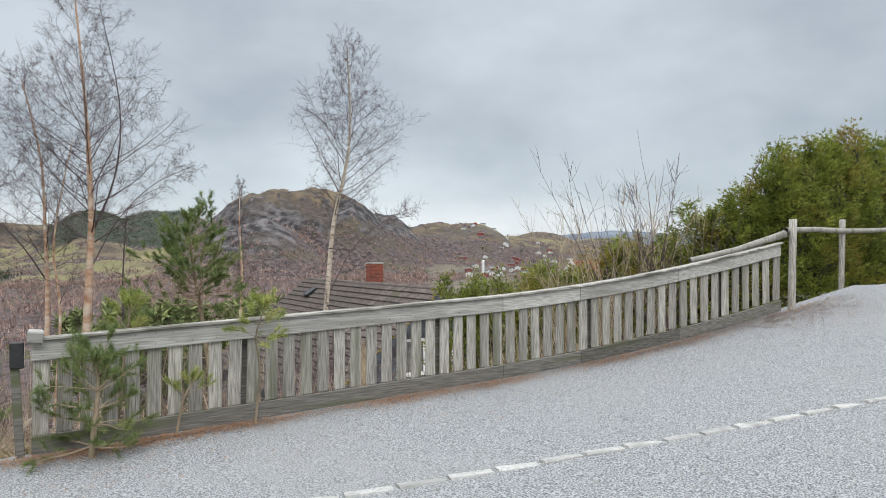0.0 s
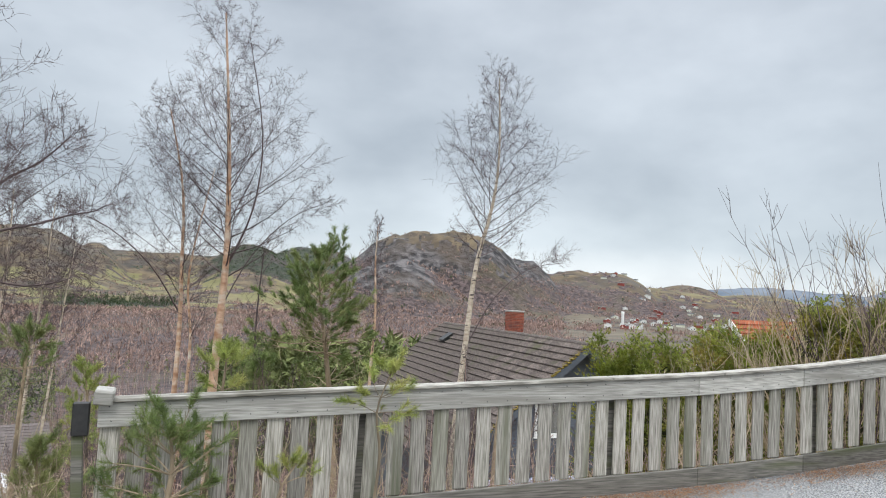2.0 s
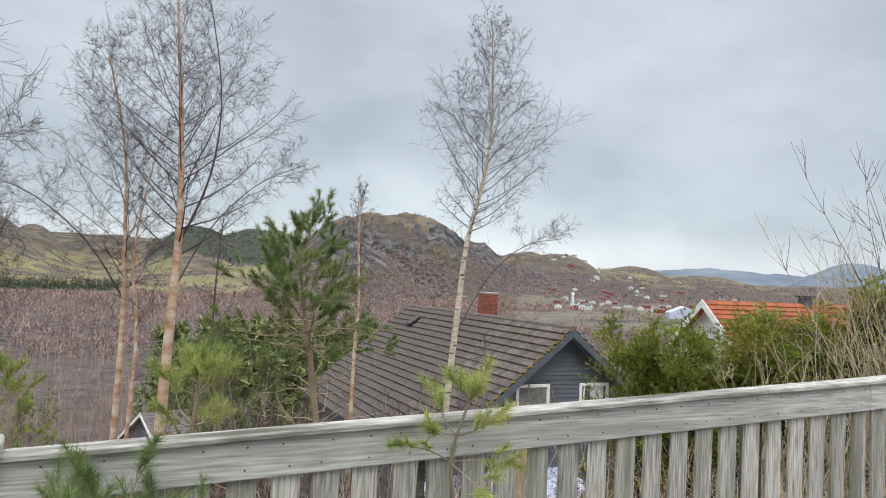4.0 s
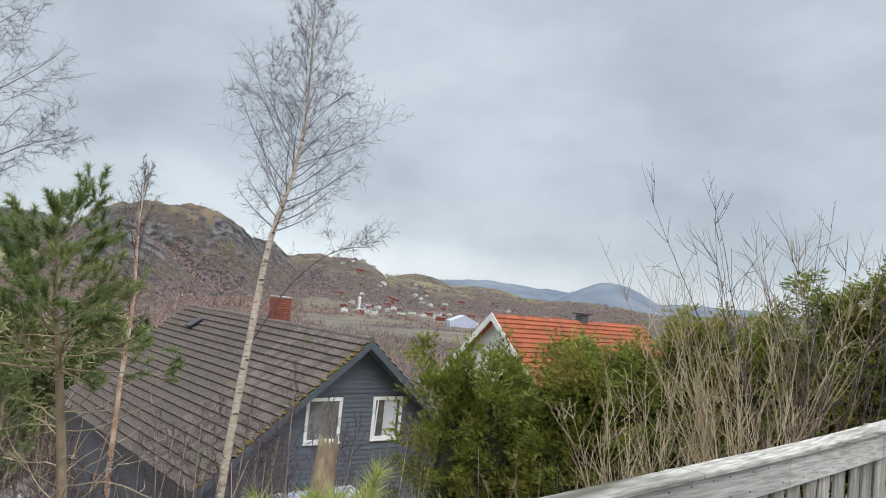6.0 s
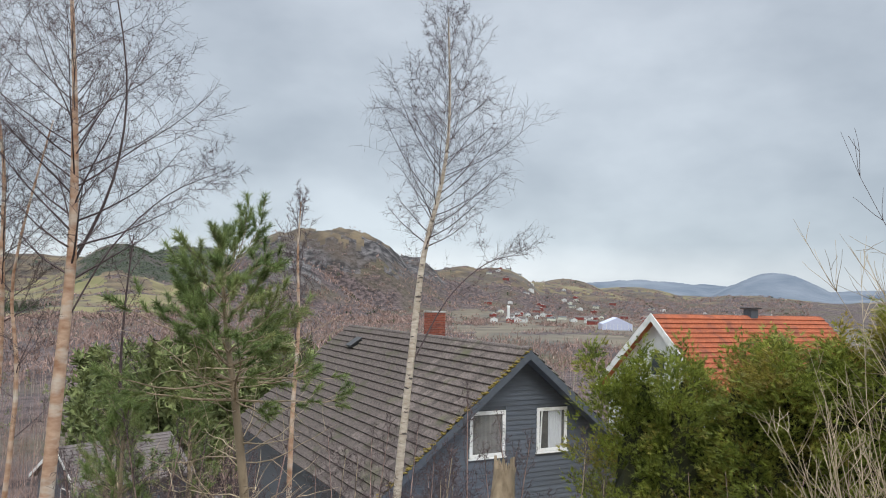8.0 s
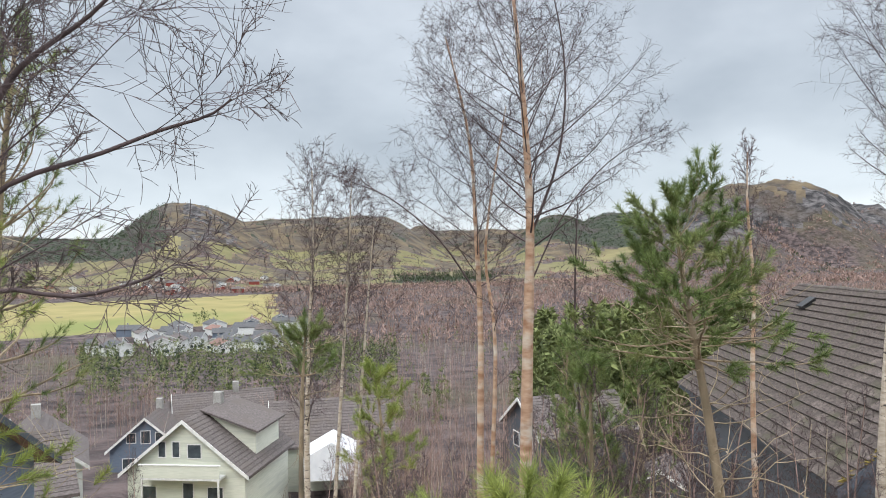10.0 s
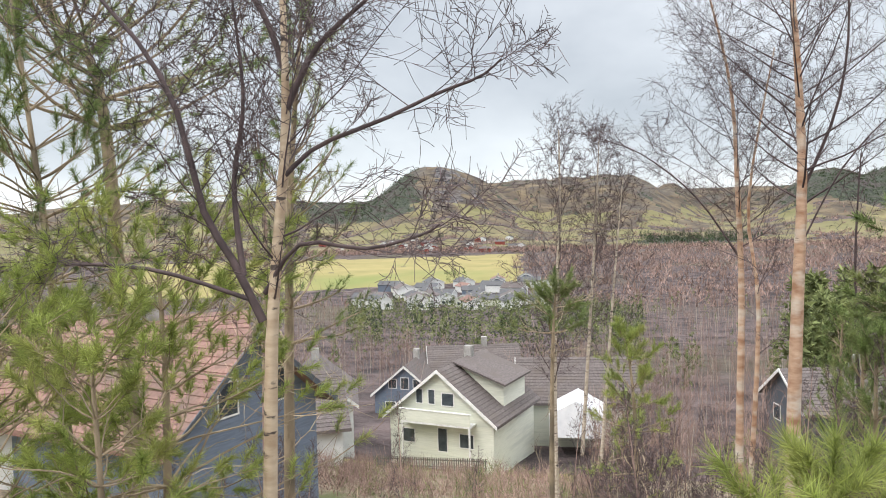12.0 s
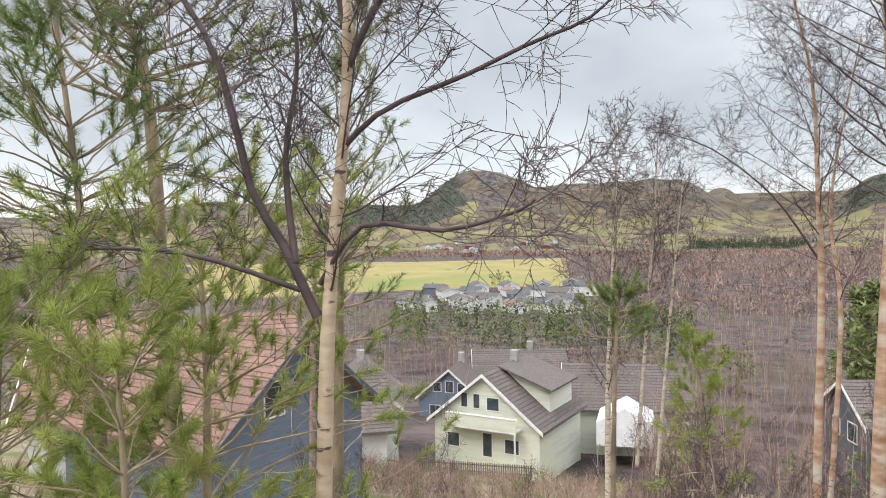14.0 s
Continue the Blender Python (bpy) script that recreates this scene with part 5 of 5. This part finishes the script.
def thuja_proto(seed, label):
    rng = random.Random(seed)
    t = thing("thuja", label, "hedge", (0, 0, -50), 0, "thuja hedge beside the fence")
    leaf, core = Soup(), Soup()
    prof = lambda h: 0.62 * (0.55 + 0.45 * min(1, h / 0.25)) * max(0.02, 1 - max(0, (h - 0.3) / 0.7)) ** 0.85
    leaders = [(rng.uniform(-0.38, 0.38), rng.uniform(-0.38, 0.38), rng.uniform(0.76, 1.0)) for _ in range(6)] + [(0, 0, 1.0)]
    for i in range(560):
        lx, ly, lh = rng.choice(leaders)
        h = rng.random() ** 0.85
        a = rng.uniform(0, 6.283)
        rad = prof(h) * rng.uniform(0.70, 1.12) * (1 + 0.22 * math.sin(3 * a + 9 * h + seed))
        o = Vector((math.cos(a), math.sin(a), 0))
        c = Vector((lx * h, ly * h, 0)) + o * rad + Vector((0, 0, h * lh * 2.6))
        lean = (o * 0.8 + Vector((0, 0, rng.uniform(0.4, 1.0)))).normalized()
        for n in range(22):
            v = rand_dir(rng)
            p = c + v * rng.uniform(0.01, 0.10) + lean * rng.uniform(-0.05, 0.10)
            d = (lean + v * 0.75 + rand_dir(rng) * 0.3).normalized()
            s = d.cross(rand_dir(rng)).normalized()
            L = rng.uniform(0.035, 0.085)
            for k in (-2, -1, 0, 1, 2):
                q = p + d * L * (0.55 - 0.22 * abs(k) if k else 0.2)
                e = (d + s * 0.55 * k).normalized()
                side = s * 0.0055 if k == 0 else (d - e * d.dot(e)).normalized() * 0.005
                leaf.tri(q - side, q + side, q + e * L * (0.95 if k == 0 else 0.55))
    for lx, ly, lh in leaders:
        base = Vector((lx, ly, lh * 2.6 * 0.9))
        for j in range(26):
            f = j / 26
            q = base + Vector((rng.uniform(-0.03, 0.03), rng.uniform(-0.03, 0.03), 0.42 * f))
            d = (rand_dir(rng, 0.9))
            s = d.cross(rand_dir(rng)).normalized() * 0.010
            leaf.tri(q - s, q + s, q + d * 0.12 * (1.2 - f))
    # added closed sheet inside the sprays, its dark colour standing for inner shade
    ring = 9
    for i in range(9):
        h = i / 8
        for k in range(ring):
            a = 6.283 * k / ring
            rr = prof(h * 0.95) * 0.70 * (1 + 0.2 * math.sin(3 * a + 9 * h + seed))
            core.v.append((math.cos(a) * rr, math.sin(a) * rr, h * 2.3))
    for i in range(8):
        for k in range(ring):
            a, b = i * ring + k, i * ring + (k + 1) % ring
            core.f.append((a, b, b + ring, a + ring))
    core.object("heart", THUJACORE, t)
    leaf.object("foliage", THUJA, t)
    return t


def build_hedge():
    protos = [thuja_proto(k, "green thuja with bronze-tinged sprays in a hedge") for k in (11, 12, 13)]
    rng = random.Random(8)
    rows = ((9.95, 14.3, 1.2), (10.2, 13.7, 1.25), (10.5, 13.0, 1.35), (10.75, 12.4, 1.4), (11.0, 11.8, 1.55), (11.2, 11.2, 1.85), (11.4, 10.6, 2.0), (11.6, 10.0, 2.1), (11.8, 9.4, 2.2), (11.9, 8.8, 2.6), (11.9, 8.3, 3.3), (12.4, 8.1, 3.9), (13.0, 8.0, 4.0), (13.7, 8.0, 4.1), (14.5, 8.0, 4.4), (15.3, 8.0, 4.2), (16.2, 8.1, 4.4))
    used = set()
    for i, (x, y, top) in enumerate(rows):
        z = ground_z(x, y) - 0.1
        hgt = (top + (0.4 if top < 3 else 0.1) - z) / 2.75
        wide = (1.75 if top < 3 else 1.45) * rng.uniform(0.92, 1.1)
        m = pose(x, y, z, 0, 0, rng.uniform(0, 360)) @ Matrix.Diagonal((wide, wide, hgt, 1))
        k = i % 3
        if k in used:
            scaled_copy(protos[k], m)
        else:
            protos[k].matrix_basis = m
            used.add(k)


build_hedge()


def build_shrubs():
    rng = random.Random(31)
    spots = ((8.3, 8.7, 2.5, 0), (9.0, 9.0, 3.3, 0), (9.5, 8.7, 4.1, 1), (10.2, 8.4, 3.8, 1), (10.6, 9.0, 3.5, 0), (7.4, 9.2, 1.7, 0), (9.9, 9.4, 3.6, 0), (8.6, 9.6, 2.9, 0))
    for x, y, top, dark in spots:
        z = ground_z(x, y)
        t = thing("bare_shrub", "bare multi-stemmed shrub with tan twigs behind the fence", "shrub", (x, y, z), 0, "shrubs behind the fence")
        for i in range(12):
            s = Soup()
            a = rng.uniform(0, 6.283)
            d = Vector((math.cos(a) * 0.38, math.sin(a) * 0.38, 1))
            length = (top - z) * rng.uniform(0.65, 1.05)
            st = shoot(s, Vector((math.cos(a) * 0.12, math.sin(a) * 0.12, -0.1)), d, length, 0.0095, rng, 9, 4, 0.10, 0.05, 0.18)
            for j in range(12):
                f = 0.25 + 0.75 * rng.random()
                k = min(int(f * 9), 8)
                sd = ((st[k + 1] - st[k]).normalized() + rand_dir(rng, 0.25) * 0.75)
                b = shoot(s, st[k], sd, rng.uniform(0.25, 0.8) * (1.2 - f * 0.6), 0.0034, rng, 4, 3, 0.16, 0.06, 0.5)
                if rng.random() < 0.6:
                    shoot(s, b[2], (b[3] - b[2]).normalized() + rand_dir(rng) * 0.7, 0.2, 0.003, rng, 2, 3, 0.2, 0.0, 0.6)
            s.object("stem", TWIG if dark else TANTWIG, t)


build_shrubs()


def build_saplings():
    rng = random.Random(77)
    protos = []
    for k in range(3):
        hgt = 4.2 + k * 0.8
        line = [(0, 0, 0), (rng.uniform(-0.15, 0.15), rng.uniform(-0.15, 0.15), hgt * 0.5), (rng.uniform(-0.3, 0.3), rng.uniform(-0.3, 0.3), hgt)]
        protos.append(birch("bare purplish birch sapling in the thicket", line, 0.026, rng, 0.16, 24, 1.25, 7, 8, 0.0036, PURPLETWIG, (), "birch saplings on the slope", 0.0, 0.55, name="birch_sapling"))
        protos[-1].children[1].data.materials[0] = (PURPLETWIG, TANTWIG, PURPLETWIG)[k]
    spots = []
    while len(spots) < 66:
        x, y = rng.uniform(-7.5, 6.5), rng.uniform(11.5, 34)
        if x > 3.2 + (y - 12) * 0.10 and y > 12 and x < 6.5 and y < 24:
            if rng.random() < 0.75:
                continue
        if -24 < bearing(x, y)[0] < -11 and y > 9 and rng.random() < 0.85:
            continue
        spots.append((x, y))
    spots += [(4.4, 14.2), (5.3, 15.0), (6.1, 16.2), (6.7, 15.2), (7.6, 19.0), (5.6, 18.6), (8.3, 20.2), (6.9, 20.8), (4.0, 18.0), (8.9, 18.4)]
    while len(spots) < 185:
        x, y = (rng.uniform(2.4, 9.2), rng.uniform(13.2, 21.5)) if len(spots) % 3 else (rng.uniform(-0.8, 3.2), rng.uniform(12.8, 19))
        if not -24 < bearing(x, y)[0] < -9:
            spots.append((x, y))
    for i, (x, y) in enumerate(spots):
        far = min(1.0, 0.45 + (y - 10) / 30) * (0.62 if 66 <= i < 76 else (1.12 if i >= 76 else 1.0))
        m = pose(x, y, ground_z(x, y) - 0.05, rng.uniform(-4, 4), rng.uniform(-4, 4), rng.uniform(0, 360)) @ Matrix.Diagonal([rng.uniform(0.7, 1.05) * far] * 3 + [1])
        if i < 3:
            protos[i].matrix_basis = m
        else:
            scaled_copy(protos[i % 3], m)


build_saplings()


def build_undergrowth():
    rng = random.Random(13)
    thick, grass, tan = Soup(), Soup(), Soup()
    for i in range(4300):
        y = 8.6 + 26 * rng.random() ** 1.5
        x = rng.uniform(-7, 9)
        z = ground_z(x, y)
        top = rng.uniform(0.5, 1.5) * (0.7 if y < 11 else 1.0)
        p = shoot(thick if rng.random() < 0.7 else tan, Vector((x, y, z - 0.05)), Vector((rng.gauss(0, 0.35), rng.gauss(0, 0.35), 1)), top, 0.006, rng, 4, 3, 0.2, 0.02, 0.35)
        for j in range(3):
            shoot(thick if rng.random() < 0.7 else tan, p[1 + j], rand_dir(rng, 0.7), top * 0.4, 0.0035, rng, 2, 3, 0.2, 0.02, 0.5)
    for i in range(2300):
        x, y = rng.uniform(-4.5, 9.5), rng.uniform(9.0, 23)
        if x < 3 and y > 14:
            continue
        z = ground_z(x, y)
        into = rng.choice((thick, tan, tan))
        top = rng.uniform(0.8, 1.9) if x > 3 else rng.uniform(0.4, 1.0)
        p = shoot(into, Vector((x, y, z - 0.05)), Vector((rng.gauss(0, 0.4), rng.gauss(0, 0.4), 1)), top, 0.005, rng, 4, 3, 0.22, 0.0, 0.35)
        for j in range(2):
            shoot(into, p[1 + j], rand_dir(rng, 0.6), top * 0.45, 0.0032, rng, 2, 3, 0.2, 0.02, 0.5)
    for i in range(1500):
        x, y = rng.uniform(-3.5, 3.0), rng.uniform(8.3, 12.5)
        z = ground_z(x, y)
        into = rng.choice((thick, tan, tan))
        top = rng.uniform(0.5, 1.25)
        p = shoot(into, Vector((x, y, z - 0.05)), Vector((rng.gauss(0, 0.5), rng.gauss(0, 0.5), 1)), top, 0.0045, rng, 4, 3, 0.25, -0.02, 0.35)
        for j in range(3):
            shoot(into, p[1 + j], rand_dir(rng, 0.5), top * 0.5, 0.0028, rng, 2, 3, 0.25, 0.0, 0.5)
    for i in range(14000):
        y = 7.28 + 5.5 * rng.random() ** 2
        x = rng.uniform(-6.5, 2.5) if rng.random() < 0.8 else rng.uniform(2.5, 10)
        z = ground_z(x, y)
        L = rng.uniform(0.12, 0.42)
        d = Vector((rng.gauss(0, 0.7), rng.gauss(0, 0.7), rng.uniform(0.25, 1))).normalized()
        s = d.cross(rand_dir(rng)).normalized() * 0.004
        p = Vector((x, y, z - 0.02))
        q = p + d * L * 0.6
        e = q + (d + Vector((0, 0, -0.7))).normalized() * L * 0.5
        grass.quad(p - s, p + s, q + s * 0.8, q - s * 0.8)
        grass.tri(q - s * 0.8, q + s * 0.8, e)
    for i in range(2000):
        x, y = rng.uniform(-3.2, 0.55), 7.35 + 2.6 * rng.random()
        d = Vector((rng.gauss(0, 0.6), rng.gauss(0, 0.5), 1))
        shoot(tan, Vector((x, y, ground_z(x, y) - 0.05)), d, rng.uniform(0.3, 0.85), 0.0035, rng, 4, 3, 0.3, -0.05, 0.4)
    for k in range(3):
        cx, cy = ((-0.35, 9.4), (0.5, 9.3), (0.1, 10.2))[k]
        for i in range(420):
            a, rr = rng.uniform(0, 6.283), abs(rng.gauss(0, 0.5))
            x, y = cx + rr * math.cos(a), cy + 0.8 * rr * math.sin(a)
            d = Vector((math.cos(a) * 0.5, math.sin(a) * 0.5, 0.8)) + rand_dir(rng) * 0.4
            shoot(tan, Vector((x, y, ground_z(x, y) - 0.05)), d, rng.uniform(0.4, 1.0), 0.004, rng, 5, 3, 0.25, -0.16, 0.4)
    tagged(thick.object("undergrowth", PURPLETWIG), "purple-brown tangle of bare twigs on the slope", "undergrowth", kind="stuff")
    tagged(tan.object("brushwood", TANTWIG), "tan dead stems and bramble arching over the slope", "undergrowth", kind="stuff")
    tagged(grass.object("dry_grass", DRYGRASS), "straw-coloured dead grass at the road edge", "grass", kind="stuff")
    lit = Soup()
    for i in range(13000):
        x = rng.choice((0.9, 1.4, 2.3, 4.0, 5.2, 7.0, 8.2, 9.6, 10.4, -0.6, -1.6)) + rng.gauss(0, 0.42)
        off = abs(rng.gauss(0, 0.16)) if x < 9.2 else abs(rng.gauss(0, 0.35))
        y = fence_y(max(-3, min(12, x))) - 0.045 - off
        if rng.random() < 0.05:
            y -= rng.uniform(0, 1.2)
        a, L = rng.uniform(0, 6.283), rng.uniform(0.03, 0.09)
        d, s = Vector((math.cos(a), math.sin(a), rng.uniform(-0.05, 0.25))) * L, Vector((-math.sin(a), math.cos(a), 0)) * 0.004
        p = Vector((x, y, road_z(x, y) + 0.022 + rng.uniform(0, 0.018)))
        lit.tri(p - s, p + s, p + d)
    tagged(lit.object("needle_litter", LITTER), "rust-brown pine needle litter along the fence foot", "litter", kind="stuff")
    grit = Soup()
    for i in range(16000):
        x, y = rng.uniform(-3, 11), rng.uniform(2.0, 7.0)
        r = rng.uniform(0.004, 0.011)
        z = road_z(x, y) + 0.02
        a = rng.uniform(0, 2)
        c = [Vector((x + r * math.cos(a + k * 2.09), y + r * math.sin(a + k * 2.09), z)) for k in range(3)]
        t = Vector((x, y, z + r * 1.3))
        for k in range(3):
            grit.tri(c[k], c[(k + 1) % 3], t)
    tagged(grit.object("grit", KERBSTONE), "scattered winter grit on the asphalt", "grit", kind="stuff")


build_undergrowth()


def far_pine(soup, x, y, z, h, rng, clumps, each):
    """A conifer as clumps of needle sprays round an unseen stem."""
    for c in range(clumps):
        f = 0.12 + 0.88 * rng.random() ** 0.9
        b = rng.uniform(0, 6.283)
        rr = (1.06 - f) ** 0.8 * h * 0.20 * rng.uniform(0.35, 1.1)
        o = Vector((math.cos(b), math.sin(b), 0.25))
        p = Vector((x, y, z + h * f)) + o * rr
        for k in range(each):
            d = (o * 0.6 + rand_dir(rng, 0.4)).normalized() * h * rng.uniform(0.04, 0.09)
            s = d.cross(rand_dir(rng)).normalized() * h * 0.014
            q = p + rand_dir(rng) * h * 0.03
            soup.tri(q - s, q + s, q + d)


def build_far_woods():
    rng = random.Random(41)
    houses = [(o.location.x, o.location.y) for o in scene.objects if o.get("category") == "house"]
    clear = lambda x, y, d: not any((x - hx) ** 2 + (y - hy) ** 2 < d * d for hx, hy in houses)
    wood, fir, stems, olive = Soup(), Soup(), Soup(), Soup()
    n = 0
    while n < 5400:
        a, r = rng.uniform(-56, 58), 36 + 330 * rng.random() ** 1.25
        x, y = HUB[0] + r * math.sin(radians(a)), HUB[1] + r * math.cos(radians(a))
        if not clear(x, y, 11):
            continue
        if r < 90 and -48 < a < -11 and (r < 62 or rng.random() < 0.8):
            continue
        if r < 52 and 24 < a:
            continue
        if r > 150 and -30 < a < -8 and rng.random() < 0.85:
            continue
        n += 1
        z = ground_z(x, y)
        far = r > 140
        h = rng.uniform(4, 8) if r < 200 or a > -10 else rng.uniform(3, 5.5)
        w = 0.018 + 0.00012 * r
        if rng.random() < (0.05 if r < 240 else 0.10):
            far_pine(olive, x, y, z, h, rng, 14 if far else 26, 7)
            continue
        lean = Vector((rng.gauss(0, 0.07), rng.gauss(0, 0.07), 1)) * h
        p0 = Vector((x, y, z - 0.2))
        (stems if rng.random() < 0.35 else wood).tube([p0, p0 + lean * 0.6, p0 + lean], [w, w * 0.7, w * 0.3], 3)
        for k in range(9 if far else 16):
            f = rng.uniform(0.25, 0.92)
            q = p0 + lean * f
            b = rng.uniform(0, 6.283)
            d = Vector((math.cos(b) * 0.6, math.sin(b) * 0.6, 1.0)) * h * rng.uniform(0.14, 0.30) * (1.2 - 0.7 * f)
            s = d.cross(rand_dir(rng)).normalized() * w * 0.42
            wood.tri(q - s, q + s, q + d)
            for g in range(2 if far else 4):
                e = q + d * rng.uniform(0.25, 0.95)
                d2 = (d.normalized() + rand_dir(rng, 0.2) * 0.8) * d.length * rng.uniform(0.3, 0.6)
                wood.tri(e - s * 0.7, e + s * 0.7, e + d2)
    for i in range(700):
        a, r = rng.uniform(-42, -8), rng.uniform(34, 58)
        x, y = HUB[0] + r * math.sin(radians(a)), HUB[1] + r * math.cos(radians(a))
        if not clear(x, y, 6):
            continue
        z, h = ground_z(x, y), rng.uniform(0.8, 2.2)
        for k in range(40):
            q = Vector((x + rng.gauss(0, 0.3), y + rng.gauss(0, 0.3), z + h * rng.uniform(-0.1, 0.5)))
            d = rand_dir(rng, 1.6) * h * rng.uniform(0.3, 0.6)
            s = d.cross(rand_dir(rng)).normalized() * 0.014
            (olive if i % 5 == 0 else wood).tri(q - s, q + s, q + d)
    for i in range(9000):
        a, r = rng.uniform(-56, 60), 330 + 640 * rng.random()
        x, y = HUB[0] + r * math.sin(radians(a)), HUB[1] + r * math.cos(radians(a))
        if a < -14 and 345 < r < 820 and not (a > -17 and rng.random() < 0.4):
            continue
        if ground_kind(x, y, -30) is MARSH or not clear(x, y, 10):
            continue
        z, h = ground_z(x, y), rng.uniform(4, 9)
        for k in range(9):
            q = Vector((x + rng.gauss(0, 2.2), y + rng.gauss(0, 2.2), z - 0.3 + h * rng.uniform(0.0, 0.5)))
            d = rand_dir(rng, 2.2) * h * rng.uniform(0.3, 0.6)
            s = d.cross(rand_dir(rng)).normalized() * rng.uniform(0.12, 0.45)
            wood.tri(q - s, q + s, q + d)
    for i in range(20000):
        a, r = rng.uniform(-46, 56), 820 + 1400 * rng.random()
        x, y = HUB[0] + r * math.sin(radians(a)), HUB[1] + r * math.cos(radians(a))
        z = ground_z(x, y)
        kind = ground_kind(x, y, z)
        dark = kind is CONIFERS
        if kind not in (WOODS, CONIFERS) and rng.random() > (0.12 if kind in (ROCK, HEATH, MARSH) else 0.03):
            continue
        h = rng.uniform(4, 9)
        for k in range(7):
            q = Vector((x + rng.gauss(0, 2.5), y + rng.gauss(0, 2.5), z - 0.3 + h * rng.uniform(0.0, 0.5)))
            d = rand_dir(rng, 1.8) * h * rng.uniform(0.3, 0.6)
            s = d.cross(rand_dir(rng)).normalized() * rng.uniform(0.4, 1.1)
            (fir if dark or (i % 17 == 0) else wood).tri(q - s, q + s, q + d)
    for i in range(1350):
        if i < 950:
            a, r, tall = rng.uniform(-30, -7), rng.uniform(140, 295), rng.uniform(4, 8.5)
        elif i < 965:
            a, r, tall = rng.uniform(-22.8, -20.6), rng.uniform(428, 440), rng.uniform(8, 11)
        else:
            a, r, tall = rng.uniform(-7.4, 0.4), rng.uniform(985, 1120), rng.uniform(9, 14)
        x, y = HUB[0] + r * math.sin(radians(a)), HUB[1] + r * math.cos(radians(a))
        if clear(x, y, 10):
            far_pine(fir if r > 500 or rng.random() < 0.35 else olive, x, y, ground_z(x, y), tall, rng, 12, 6)
    n = 0
    while n < 150:
        a, r = rng.uniform(3.5, 21), rng.uniform(78, 118)
        x, y = HUB[0] + r * math.sin(radians(a)), HUB[1] + r * math.cos(radians(a))
        if not clear(x, y, 9):
            continue
        n += 1
        z = ground_z(x, y)
        far_pine(olive, x, y, z, max(5.0, 2 - r * math.tan(radians(rng.uniform(3.7, 7.5))) - z), rng, 42, 12)
    tagged(wood.object("bare_wood", FARTWIG), "purple-brown leafless birch woods down the valley side", "woods", kind="stuff")
    tagged(stems.object("birch_stems", BIRCHBARK), "pale birch stems among the leafless woods", "woods", kind="stuff")
    tagged(fir.object("far_conifers", FARPINE), "dark conifers scattered through the valley woods", "woods", kind="stuff")
    tagged(olive.object("olive_pines", MIDPINE), "olive-green pines along the slope and village", "woods", kind="stuff")


build_far_woods()

# broken stump in front of the grey house
stump = thing("tree_stump", "broken weathered tree stump with splintered top", "stump", (6.2, 12.86, ground_z(6.2, 12.86)))
s = Soup()
srng = random.Random(2)
base = ground_z(6.2, 12.86)
lines = [Vector((0.02 * i, 0, -0.3 + (0.12 - base + 0.3) * i / 8)) for i in range(9)]
s.tube(lines, [0.17, 0.16, 0.15, 0.145, 0.14, 0.14, 0.15, 0.145, 0.12], 11)
for i in range(26):
    a = srng.uniform(0, 6.283)
    p = lines[-1] + Vector((math.cos(a) * 0.1, math.sin(a) * 0.1, -0.1))
    s.tube([p, p + Vector((srng.uniform(-0.03, 0.03), srng.uniform(-0.03, 0.03), srng.uniform(0.1, 0.24)))], [0.028, 0.006], 4)
s.object("trunk", PINEBARK, stump, "", True)
